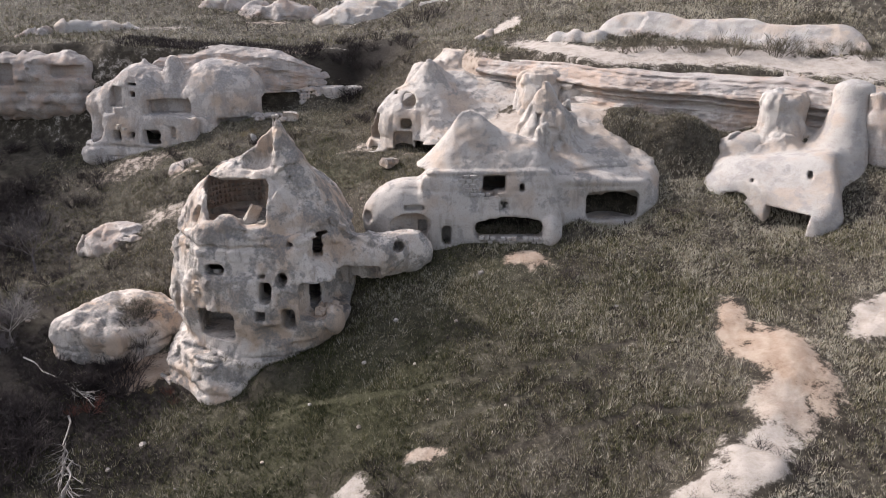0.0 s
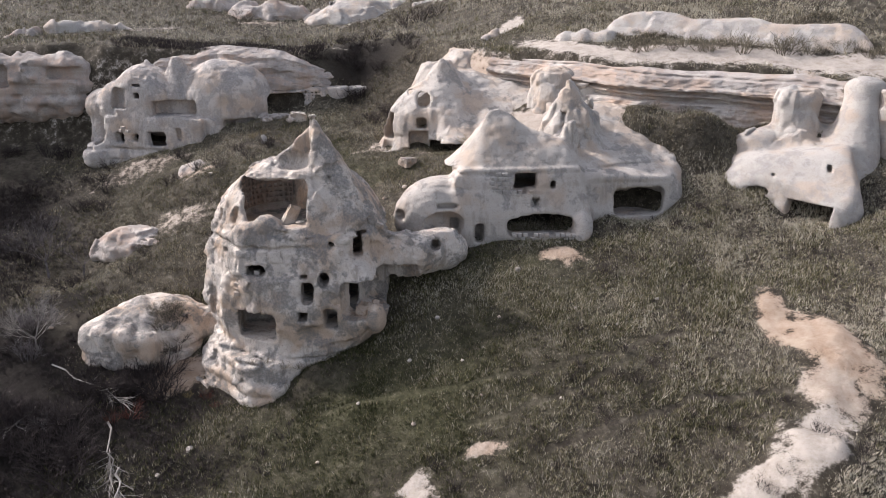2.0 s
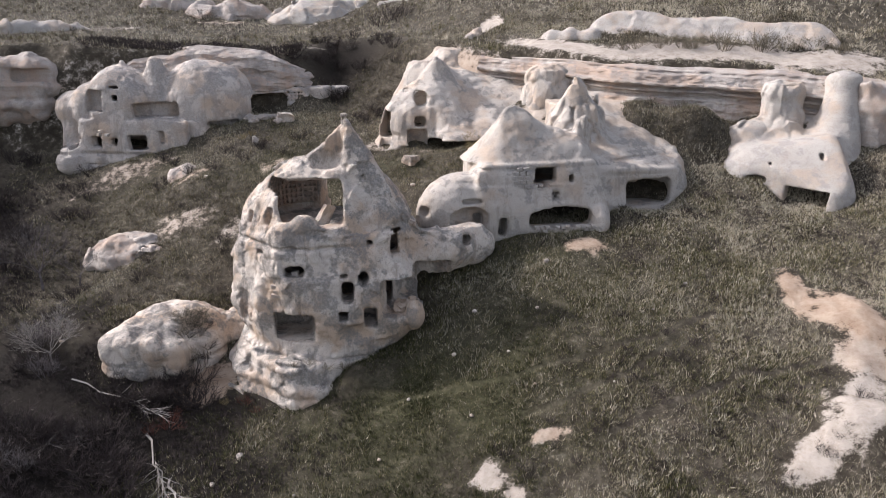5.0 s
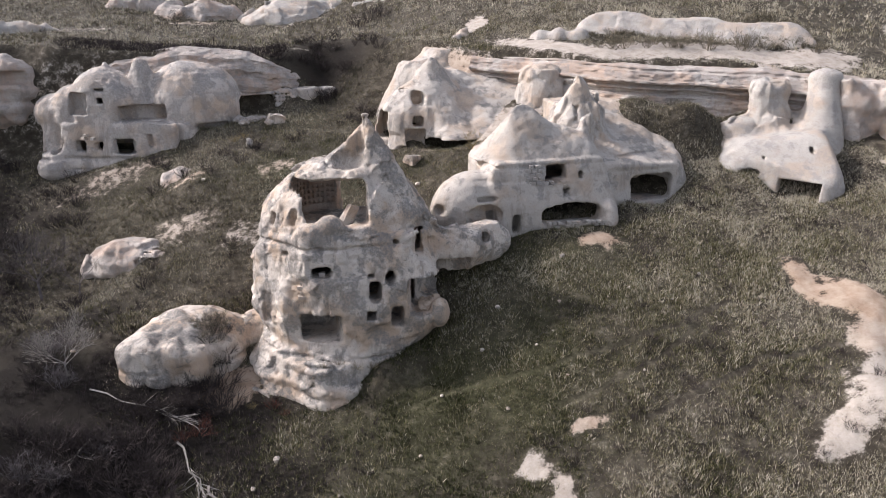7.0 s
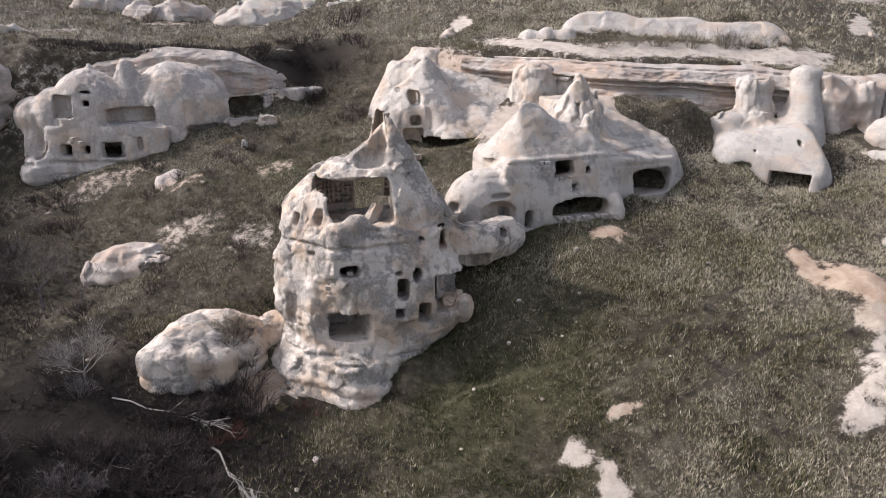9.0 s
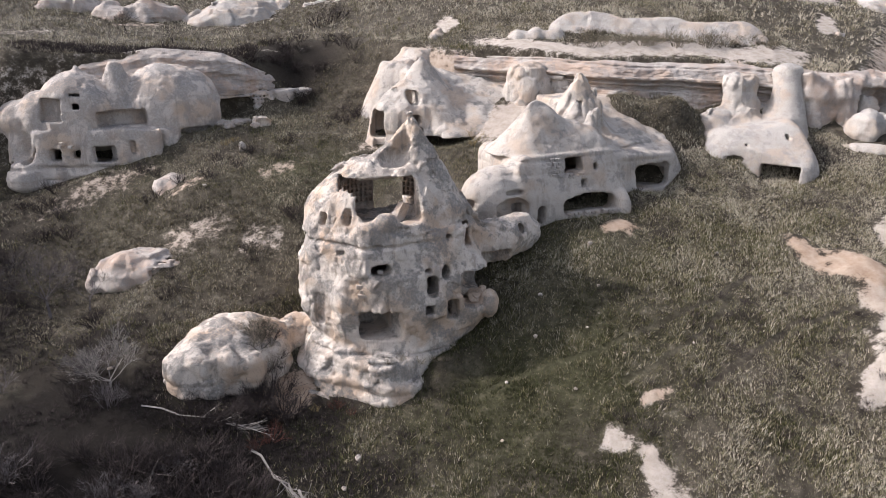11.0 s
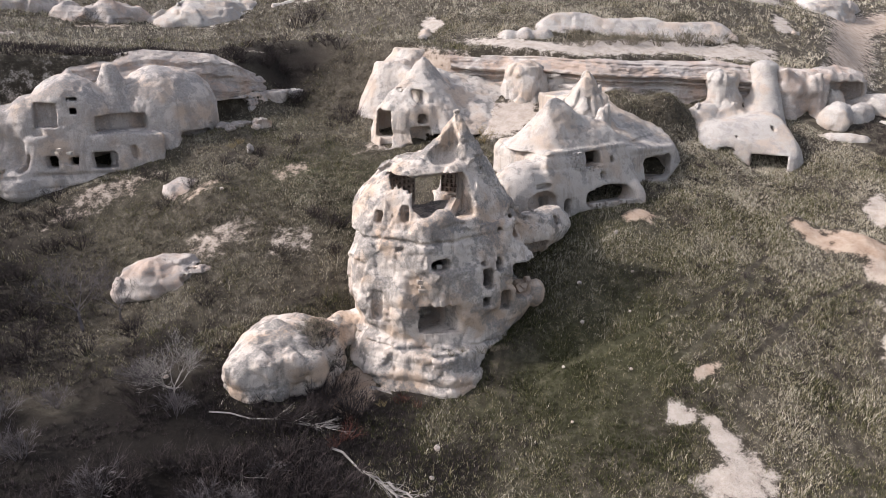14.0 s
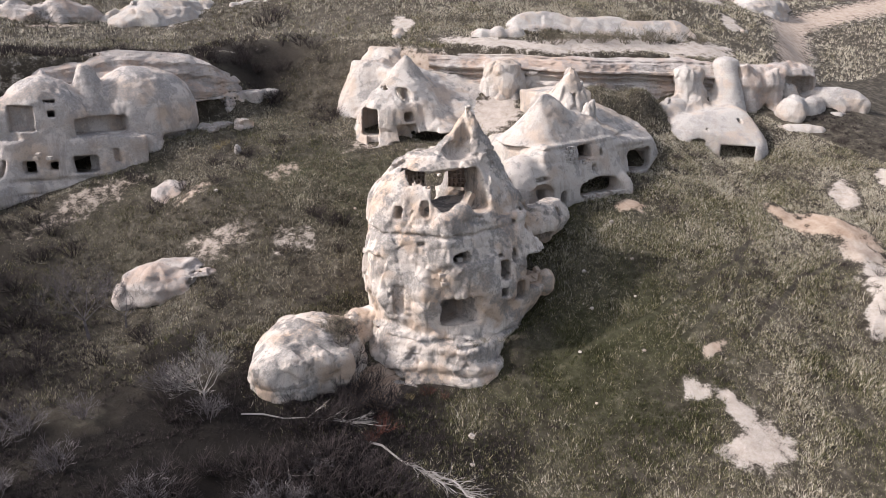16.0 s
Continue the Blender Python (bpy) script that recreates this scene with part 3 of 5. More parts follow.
    r.ball((-8.3, 48.7, 4.5), (0.8, 0.8, 1.25), 0.15)
    r.ball((-3.6, 52.9, 9.1), (0.48, 1.4, 0.45), 0.12, False)
    # rooms behind the doors and windows
    r.box((-12.6, 53.6, 6.6), (2.8, 3.6, 1.7), 0, 0.3)
    r.box((-11.2, 54.0, 9.4), (1.5, 2.6, 1.0), 0, 0.3)
    r.box((-9.9, 52.4, 9.9), (0.9, 1.2, 0.9), 0, 0.3)
    r.box((-17.2, 53.0, 8.4), (1.6, 2.8, 0.9), 0, 0.3)
    r.facets(0.035, 0.5, 0.8, 13, 0.03)
    r.rough(0.03, 0.4, 2, 0.65)
    return r.skin("rock_tower", PALE)


def twin_peaks():
    lo, hi, step = (-8.0, 53.2, 5.8), (24.0, 72.0, 22.2), 0.15
    r = Rock(lo, hi, step)
    r.box((4.3, 60.6, 9.6), (5.9, 5.6, 4.8), -3, 1.2, 0.5, True)
    r.plane((5.0, 55.75, 11.5), (0.03, -0.93, 0.37), 0.2)
    r.plane((10.0, 57.0, 11.0), (0.93, -0.1, 0.3), 0.5)
    r.ball((8.9, 55.4, 8.6), (0.9, 1.6, 2.2), 0.6)
    # the hood: a sharp peak that spreads into a rounded shoulder, with an eave
    hood = Rock(lo, hi, step)
    hood.cone((2.3, 61.2, 13.9), (2.1, 59.9, 19.1), 5.0, 0.3, 0.72, 0.3)
    hood.ball((6.3, 60.4, 13.6), (3.5, 4.0, 2.9), 1.2)
    hood.bar((2.6, 60.2, 17.6), (6.0, 60.4, 15.2), 0.8, 1.6)
    hood.plane((3, 58, 13.95), (0, 0, -1), 0.15)
    hood.plane((3.0, 56.7, 13.9), (0.0, -0.8, 0.6), 0.3)
    hood.rough(0.12, 2.0, 1, 0.5, 0.05, fold=True)
    r.d = smin(r.d, hood.d, 0.1)
    del hood
    r.ball((-2.8, 58.2, 9.8), (4.2, 2.9, 3.6), 0.8, True, 12)
    r.ball((-0.9, 57.6, 10.6), (1.4, 1.8, 3.0), 0.5)
    # ragged pinnacles behind
    back = Rock(lo, hi, step)
    back.cone((10.4, 65.4, 9), (9.26, 63.8, 20.9), 7.2, 0.4, 0.92, 0.5)
    back.cone((8.7, 61.6, 10), (8.75, 59.9, 18.0), 2.9, 0.3, 0.8, 0.4)
    back.cone((10.6, 63.0, 10), (10.3, 62.2, 18.4), 2.6, 0.3, 0.8, 0.3)
    back.cone((11.8, 64.8, 10), (11.2, 64.4, 19.4), 3.2, 0.4, 0.8, 0.2)
    back.facets(0.26, 1.3, 0.5, 3, 0.1)
    back.rough(0.1, 1.1, 3, 0.55, 0.25, fold=True)
    back.pocks(0.2, 0.8, 0.6)
    r.d = smin(r.d, back.d, 0.3)
    del back
    # the long sloping roof that runs on to the next rock, above a cut wall
    ridge = Rock(lo, hi, step)
    ridge.box((16.0, 64.0, 9.0), (7.4, 7.5, 9.0), 0, 0.4, 0.2, True)
    ridge.plane((15.0, 58.4, 13.4), (0.1, -0.42, 0.9), 0.4)
    ridge.plane((15.0, 57.9, 12.6), (0.14, -0.98, 0.1), 0.2)
    ridge.plane((18.0, 58.4, 12.6), (0.8, -0.5, 0.33), 0.5)
    ridge.rough(0.1, 3.0, 2)
    r.d = smin(r.d, ridge.d, 0.5)
    del ridge
    r.rough(0.08, 3.0, 2)
    r.facets(0.035, 1.0, 0.8, 4, 0.03)
    r.rough(0.03, 0.8, 3, 0.6)
    r.groove(13.9, 0.12, 0.2)
    r.groove(12.75, 0.1, 0.1)
    # openings
    r.box((4.3, 56.6, 13.25), (0.95, 2.8, 0.62), 0, 0.2)
    r.ball((3.9, 56.4, 12.7), (0.8, 1.6, 0.5), 0.1, False)
    r.box((6.6, 56.4, 12.95), (0.22, 1.4, 0.35), 0, 0.06)
    r.box((5.1, 55.62, 11.55), (0.4, 0.5, 0.4), 0, 0.04, 0.04)
    for x in (-0.17, 0.17):
        r.box((5.1 + x, 56.2, 11.7), (0.1, 0.7, 0.12), 0, 0.04)
    r.box((5.1, 56.2, 11.4), (0.14, 0.7, 0.1), 0, 0.04)
    r.box((5.55, 56.2, 9.6), (2.85, 3.4, 0.72), -6, 0.5)
    r.ball((5.6, 55.4, 10.1), (2.5, 2.6, 0.55), 0.15, False)
    r.box((0.3, 55.4, 9.1), (0.38, 1.8, 0.85), 0, 0.3)
    r.ball((-2.7, 55.6, 10.0), (1.7, 1.2, 1.0), 0.1, False)
    r.box((-2.4, 55.6, 11.4), (0.9, 0.7, 0.2), 0, 0.15)
    r.box((-1.7, 55.8, 9.6), (0.4, 1.6, 0.55), 0, 0.2)
    r.ball((-6.4, 56.2, 10.4), (0.5, 1.2, 0.6), 0.1, False)
    r.box((14.6, 58.0, 11.0), (2.3, 1.6, 1.25), -4, 0.6, 0.06)
    r.ball((15.3, 58.6, 11.0), (1.6, 2.4, 1.1), 0.1, False)
    r.box((4.4, 60.2, 13.0), (2.6, 2.4, 0.85), 0, 0.3)
    r.box((5.5, 61.4, 9.5), (4.2, 4.6, 1.1), 0, 0.3)
    r.box((15.0, 61.6, 10.6), (2.4, 2.6, 0.9), 0, 0.3)
    r.rough(0.03, 0.5, 2)
    return r.skin("twin_peaked_rock", CREAM)


def back_rock():
    r = Rock((-14.0, 68.5, 8.5), (17.0, 95.0, 24.4), 0.17)
    # dome with the windows
    r.cone((-1.5, 81.2, 8.0), (-1.7, 80.4, 21.4), 9.6, 0.5, 0.85, 0.6, 1.18)
    r.ball((-3.2, 79.6, 14.8), (4.4, 3.6, 4.2), 1.6)
    r.cone((-1.7, 80.6, 19.4), (-1.7, 80.4, 21.9), 0.9, 0.3, 1.0, 0.3)
    # smooth saddle up to the cliff
    slab = Rock((-14.0, 68.5, 8.5), (17.0, 95.0, 24.4), 0.17)
    slab.box((7.0, 80.0, 11.0), (9.0, 10.0, 9.0), 0, 0.5, 0.3, True)
    slab.plane((6.0, 75.5, 15.9), (-0.05, -0.5, 0.86), 0.8)
    slab.plane((6.0, 71.4, 14.0), (-0.1, -0.95, 0.2), 1.2)
    r.d = smin(r.d, slab.d, 2.6)
    del slab
    # pillar before the cliff
    crag = Rock((-14.0, 68.5, 8.5), (17.0, 95.0, 24.4), 0.17)
    crag.cone((10.8, 75.4, 12.0), (10.6, 76.6, 20.4), 4.2, 2.2, 0.9, 0.4)
    crag.cone((14.0, 74.0, 12.0), (13.8, 74.6, 19.8), 2.6, 1.3, 0.9, 0.4)
    crag.ball((10.5, 76.6, 19.6), (2.4, 2.0, 1.5), 0.6)
    crag.facets(0.28, 1.5, 0.7, 3, 0.12)
    r.d = smin(r.d, crag.d, 0.5)
    del crag
    # rounded shoulder that climbs to the terrace
    r.cone((-4.6, 86.0, 8.0), (-1.6, 89.4, 21.0), 5.4, 2.2, 0.9, 1.6)
    r.cone((1.5, 88.4, 10.0), (2.6, 90.6, 22.4), 6.0, 2.6, 0.9, 1.6)
    r.rough(0.22, 5.0, 2)
    r.rough(0.2, 2.8, 2, 0.5, 0.05, fold=True)
    r.facets(0.06, 1.6, 0.5, 0, 0.04)
    r.rough(0.04, 0.9, 3, 0.6)
    r.box((-0.2, 75.0, 12.4), (3.1, 3.8, 1.15), -6, 0.35, 0.06)
    r.box((-0.1, 76.4, 12.5), (2.6, 2.4, 1.0), 0, 0.4)
    r.box((-5.0, 75.0, 11.8), (2.2, 1.6, 0.7), 6, 0.3, 0.12)
    r.box((-3.7, 77.2, 17.5), (0.72, 3.4, 0.78), 0, 0.5)
    r.box((-4.0, 76.2, 15.2), (0.62, 3.0, 0.55), 0, 0.35)
    r.box((-8.0, 78.4, 14.6), (1.0, 2.8, 1.5), -38, 0.3, 0.08)
    r.box((-8.4, 77.2, 13.0), (0.7, 1.6, 1.0), -38, 0.3, 0.08)
    r.box((-4.4, 75.6, 13.4), (1.1, 1.7, 1.0), -6, 0.4, 0.08)
    r.box((-7.0, 76.0, 11.6), (0.45, 1.6, 0.3), -20, 0.2)
    r.box((-3.8, 80.8, 17.2), (1.6, 1.8, 1.2), 0, 0.3)
    r.box((-5.2, 80.0, 14.4), (2.0, 1.8, 1.3), 0, 0.3)
    r.rough(0.05, 0.5, 2)
    return r.skin("great_cave_rock", CREAM)


def house_rock():
    r = Rock((-50.5, 81.5, 5.0), (-9.5, 99.5, 22.8), 0.17)
    # lower storey, cut back to a face
    r.box((-38.0, 91.0, 8.6), (7.6, 8.0, 5.9), 0, 0.8, 0.5, True)
    r.plane((-39.1, 86.25, 12.0), (-0.5, -0.85, 0.14), 0.3)
    r.plane((-44.0, 90.0, 12.0), (-0.97, 0.0, 0.2), 0.6)
    r.plane((-31.0, 86.6, 11.0), (0.6, -0.78, 0.2), 0.6)
    r.cone((-40.6, 87.6, 4.0), (-39.8, 89.2, 11.4), 4.6, 1.6, 1.0, 1.0, 1.3, -31)
    r.cone((-35.2, 86.0, 4.0), (-35.0, 87.4, 11.4), 3.6, 1.4, 1.0, 0.9)
    for x, y, a, b in ((-34.6, 85.6, 1.3, 1.1), (-32.3, 85.8, 1.9, 1.6), (-29.8, 87.2, 1.6, 1.0)):
        r.cone((x, y, 6.0), (x + 0.2, y + 1.0, 14.3), a, b, 1.0, 0.25)
    # domes
    r.ball((-38.6, 92.2, 15.6), (4.3, 4.9, 4.9), 0.25)
    r.plane((-38.7, 88.0, 17.0), (-0.22, -0.97, 0.1), 0.2)
    r.cone((-38.4, 92.6, 19.0), (-38.3, 92.4, 21.2), 1.5, 0.15, 0.8, 0.4)
    r.cone((-34.3, 92.0, 12.0), (-34.5, 91.8, 21.6), 4.6, 0.7, 0.95, 0.5)
    r.ball((-28.9, 92.8, 15.4), (6.0, 5.3, 5.7), 0.2)
    r.ball((-42.4, 92.8, 15.0), (2.6, 3.2, 3.4), 0.5)
    r.ball((-44.6, 94.0, 15.0), (2.6, 3.0, 2.4), 0.8)
    r.cone((-44.6, 92.0, 6.0), (-44.4, 92.6, 15.0), 2.6, 1.6, 1.0, 0.4)
    r.ball((-44.6, 89.4, 9.4), (2.2, 2.1, 2.1), 1.0)
    # the low run to the east with its lobes
    r.bar((-24.5, 94.4, 15.0), (-18.0, 96.4, 15.0), 2.6, 0.4)
    for x, y, z, a in ((-17.4, 95.6, 15.2, 1.5), (-15.0, 95.8, 15.4, 1.9), (-12.4, 97.0, 15.2, 1.7)):
        r.cone((x, y, 12.6), (x, y + 0.4, z + 1.9), 0.4, a, 0.8, 0.3)
    r.rough(0.12, 4.0, 2)
    r.facets(0.09, 1.9, 0.7, 5, 0.05)
    r.rough(0.04, 0.8, 3, 0.6)
    r.beds(0.14, 0.7, 5.0, 11.0)
    r.pocks(0.1, 1.0, 0.66)
    r.groove(10.5, 0.16, 0.3)
    r.groove(9.2, 0.12, 0.2)
    # windows and caves of the lower face
    for x, y, w, h in ((-41.35, 88.4, 0.58, 0.62), (-39.6, 87.4, 0.4, 0.42)):
        r.box((x, y, 11.9), (w, 2.6, h), -31, 0.06, 0.05)
    r.box((-37.1, 86.0, 11.85), (1.15, 2.8, 0.85), -31, 0.3, 0.06)
    r.box((-43.3, 89.4, 11.7), (0.4, 1.6, 0.95), -60, 0.2)
    r.box((-33.5, 85.6, 12.5), (0.3, 1.3, 0.7), 0, 0.2, 0.08)
    # upper cells
    r.box((-38.7, 88.6, 17.0), (0.34, 2.0, 0.34), 0, 0.06, 0.05)
    for x in (-39.1, -38.7, -38.3):
        r.box((x, 88.4, 18.2), (0.15, 1.4, 0.14), 0, 0.05, 0.04)
    r.box((-41.6, 88.6, 16.6), (1.25, 1.9, 1.25), -24, 0.15, 0.06)
    r.box((-34.2, 87.6, 15.5), (2.6, 2.6, 0.85), 5, 0.25, 0.05)
    r.box((-36.8, 84.6, 14.6), (5.2, 2.2, 0.7), -14, 0.4, 0.3)
    r.box((-26.6, 87.6, 13.7), (1.8, 2.4, 0.4), 0, 0.3, 0.06)
    r.ball((-27.4, 87.2, 16.2), (1.7, 0.8, 1.5), 0.06, False)
    r.ball((-26.4, 86.9, 14.8), (2.2, 1.0, 0.7), 0.1, False)
    r.box((-21.6, 91.6, 15.3), (1.9, 3.6, 1.3), 14, 0.5, 0.06)
    for i in range(5):
        for j in range(3):
            r.box((-19.0 + 0.45 * i, 93.6 + 0.1 * i, 16.6 - 0.42 * j), (0.13, 1.2, 0.12), 0, 0.05, 0.04)
    r.ball((-13.4, 95.4, 14.6), (1.1, 1.6, 0.9), 0.1, False)
    r.box((-38.8, 91.0, 11.9), (3.6, 2.4, 1.2), -20, 0.3)
    r.box((-38.4, 91.2, 17.2), (1.2, 1.6, 0.8), 0, 0.3)
    r.box((-21.2, 94.0, 15.4), (2.0, 1.6, 1.2), 14, 0.3)
    r.rough(0.05, 0.5, 2, 0.6)
    return r.skin("domed_house_rock", DOME)


def right_rock():
    lo, hi, step = (20.5, 49.0, 7.0), (39.5, 67.0, 22.0), 0.14
    r = Rock(lo, hi, step)
    r.box((29.6, 58.0, 9.6), (8.0, 9.0, 8.0), 0, 0.5, 0.3, True)
    r.plane((29.7, 55.6, 14.3), (-0.36, -0.5, 0.79), 0.8)
    r.plane((27.6, 53.7, 11.5), (-0.85, -0.52, 0.05), 0.25)
    r.plane((24.0, 60.6, 12.4), (-0.9, -0.25, 0.36), 0.9)
    r.plane((31.7, 53.0, 12.0), (0.86, -0.44, 0.26), 1.0)
    r.plane((30.0, 51.7, 11.0), (0.1, -0.97, 0.2), 0.7)
    r.plane((29.0, 61.0, 15.0), (-0.1, 0.1, 0.98), 0.8)
    # neck that climbs to the cliff, and the crag beside it
    r.cone((33.2, 58.4, 10.0), (36.1, 62.2, 20.6), 4.2, 1.2, 0.55, 0.9)
    crag = Rock(lo, hi, step)
    crag.cone((31.0, 62.4, 12.0), (31.0, 64.2, 19.6), 3.2, 1.5, 0.9, 0.5)
    crag.ball((31.0, 64.0, 19.0), (1.9, 1.9, 1.2), 0.5)
    crag.rough(0.2, 1.4, 3, 0.5, 0.3, fold=True)
    crag.ball((33.4, 63.4, 14.6), (2.6, 2.0, 2.6), 0.6)
    crag.ball((28.0, 63.6, 14.0), (3.4, 2.2, 2.6), 0.8)
    crag.facets(0.22, 2.0, 0.7, 3, 0.08)
    r.d = smin(r.d, crag.d, 0.8)
    del crag
    r.ball((36.1, 62.2, 20.2), (1.5, 1.5, 1.0), 0.6)
    r.ball((25.4, 60.2, 11.6), (3.0, 2.8, 2.2), 1.2)
    r.rough(0.1, 4.0, 2)
    r.rough(0.035, 0.7, 3, 0.6)
    r.box((27.7, 53.9, 10.5), (1.9, 3.4, 1.2), -59, 0.12, 0.05)
    r.box((29.8, 55.4, 10.4), (2.2, 1.8, 1.1), -59, 0.3)
    r.box((29.7, 54.8, 14.2), (0.2, 1.6, 0.26), -20, 0.15, 0.06)
    r.box((26.2, 57.6, 13.4), (0.13, 1.4, 0.13), -20, 0.1, 0.05)
    r.ball((24.9, 57.8, 11.9), (1.2, 0.7, 0.45), 0.1, False, -40)
    return r.skin("smooth_sloping_rock", WHITE)


def boulder_left():
    r = Rock((-36.5, 47.5, -4.0), (-20.5, 61.5, 6.5), 0.12)
    r.ball((-27.6, 55.6, -0.2), (4.7, 4.4, 4.0), 0.8, True, 14)
    r.ball((-30.4, 54.0, 0.0), (2.9, 2.9, 3.2), 0.7)
    for x, y, z, a in ((-31.9, 52.9, 1.2, 1.15), (-30.6, 52.0, 1.4, 1.1), (-28.9, 51.7, 1.4, 1.35), (-27.0, 51.9, 1.0, 1.2)):
        r.ball((x, y, z), (a, 1.6, 1.5), 0.25, True, 20)
    r.bar((-25.0, 56.4, 0.8), (-21.5, 56.6, 1.2), 1.6, 1.0)
    r.plane((-29.0, 51.0, 0.0), (-0.25, -0.95, -0.1), 0.4)
    r.ball((-29.5, 49.6, -1.6), (4.5, 2.0, 1.5), 0.2, False)
    r.rough(0.14, 3.0, 3, 0.5)
    r.rough(0.16, 1.5, 2, 0.5, 0.6, fold=True)
    r.facets(0.1, 1.6, 0.7, 0, 0.06)
    r.beds(0.2, 0.4, -4.0, 0.6)
    r.groove(0.4, 0.16, 0.3)
    r.rough(0.04, 0.5, 2)
    return r.skin("ribbed_boulder", PALE)


def cave_cliff():
    r = Rock((-68.0, 91.0, 12.0), (-44.5, 101.0, 22.5), 0.26)
    for i in range(5):
        r.ball((-67 + 4.1 * i, 97.2 + 0.4 * math.sin(2.0 * i), 17.0), (3.6, 3.2, 4.4), 1.2)
    r.rough(0.35, 4.0, 3)
    r.rough(0.15, 1.4, 3, 0.5, 1.0, fold=True)
    r.beds(0.2, 0.8)
    r.facets(0.35, 1.8, 1.2)
    r.groove(16.4, 0.35, 0.7)
    r.groove(18.2, 0.2, 0.3)
    r.box((-56.0, 92.6, 17.0), (7.5, 2.0, 1.1), 3, 0.6)
    r.box((-50.0, 93.6, 19.2), (2.2, 2.6, 0.75), 4, 0.4)
    r.box((-58.6, 94.0, 18.8), (1.6, 2.6, 1.4), 0, 0.5)
    r.box((-54.4, 93.6, 20.2), (0.4, 1.2, 0.2), 0, 0.08)
    return r.skin("cave_cliff", PINK)


def outcrop(name, c, size, mat, seed, step=0.25, amp=0.4, beds=0.1, yaw=0):
    r = Rock([c[i] - max(size[:2]) * 1.4 - 1.0 for i in (0, 1)] + [c[2] - size[2]], [c[i] + max(size[:2]) * 1.4 + 1.0 for i in (0, 1)] + [c[2] + size[2] * 1.4 + 0.8], step)
    rnd = random.Random(seed)
    ca, sa = math.cos(radians(yaw)), math.sin(radians(yaw))
    r.ball(c, size, 0.5, True, yaw)
    for i in range(5):
        a = -0.8 + 0.4 * i
        b = rnd.uniform(-0.3, 0.3)
        r.ball((c[0] + a * size[0] * ca - b * size[1] * sa, c[1] + a * size[0] * sa + b * size[1] * ca, c[2] + rnd.uniform(-0.2, 0.1) * size[2]), (size[0] * rnd.uniform(0.25, 0.4), size[1] * rnd.uniform(0.6, 0.95), size[2] * rnd.uniform(0.65, 1.0)), 0.35 * size[2], True, yaw + rnd.uniform(-20, 20))
    r.rough(amp * 0.6, max(size) * 0.45, 3).facets(amp * 0.5, max(1.2, size[2] * 0.7), 0.8, seed, 0.1 * amp).rough(amp * 0.12, 0.8, 3, 0.55).beds(beds, 0.8)
    return r.skin(name, mat)


def terrace_slab():
    r = Rock((9.5, 68.0, 20.0), (45.5, 92.0, 29.0), 0.22)
    r.ball((22.6, 83.0, 22.6), (5.6, 4.6, 4.4), 1.0, True, -22)
    r.bar((25.0, 81.6, 22.6), (32.0, 78.6, 22.4), 3.6, 1.5)
    r.bar((32.0, 78.4, 22.0), (40.0, 73.6, 22.0), 3.6, 1.5)
    r.plane((28.0, 77.2, 23.4), (-0.28, -0.62, 0.73), 0.6)
    for x, y, z, a, b, c in ((17.4, 82.4, 23.4, 1.4, 1.6, 2.0), (15.2, 83.2, 23.4, 1.3, 1.5, 2.2), (13.4, 84.6, 23.2, 1.6, 1.6, 2.0), (12.0, 85.2, 22.6, 1.8, 1.4, 1.0)):
        r.ball((x, y, z - 0.5), (a * 1.15, b * 1.1, c), 0.9)
    r.rough(0.15, 4.0, 3)
    r.facets(0.12, 2.6, 0.6, 0, 0.05)
    r.rough(0.06, 0.7, 3, 0.6)
    return r.skin("terrace_outcrop", WHITE)


def overhang_rock():
    """The cave-cut shoulder where the escarpment turns."""
    r = Rock((34.5, 52.0, 11.0), (55.0, 66.0, 22.0), 0.22)
    r.bar((39.0, 61.0, 17.2), (46.0, 58.2, 17.6), 2.7, 1.0)
    r.bar((46.0, 58.4, 17.4), (51.5, 60.5, 16.6), 2.4, 1.0)
    r.cone((38.6, 58.6, 11), (37.6, 60.6, 20.0), 2.2, 1.0, 0.7, 0.6)
    r.cone((41.2, 56.6, 11), (40.4, 58.6, 19.4), 1.5, 0.7, 0.7, 0.5)
    r.rough(0.3, 3.0, 3)
    r.rough(0.2, 1.2, 3, 0.5, 0.4, fold=True)
    r.beds(0.12, 0.8)
    r.box((44.2, 55.6, 17.2), (2.6, 2.2, 1.5), -8, 0.5)
    r.ball((42.6, 57.6, 17.6), (0.9, 1.6, 0.8), 0.2, False)
    r.ball((46.0, 57.0, 17.4), (1.2, 1.8, 1.1), 0.2, False)
    r.rough(0.05, 0.6, 2)
    return r.skin("overhanging_cave_rock", PINK)


def tag_rock(ob, label, kind=""):
    return tagged(ob, label, "rock", "", kind)


TOWER = tag_rock(tower(), "tall pale hollowed rock tower with cut doors and broken dovecote")
TWIN = tag_rock(twin_peaks(), "pale rock with ragged peaks above a cut facade and cave")
tag_rock(back_rock(), "broad pale rounded rock with dark cut windows and a low cave")
HOUSE = tag_rock(house_rock(), "grey domed rock cut into a house with square windows")
tag_rock(right_rock(), "smooth whitish sloping rock with a square cave and tall neck")
tag_rock(boulder_left(), "low tan boulder with ribbed weathered top and layered foot")
tag_rock(outcrop("low_outcrop", (-33.2, 69.9, 2.9), (4.6, 3.2, 2.6), PINK, 3, 0.16, 0.4, 0.12, -28), "low pale pinkish outcrop half sunk in the grass")
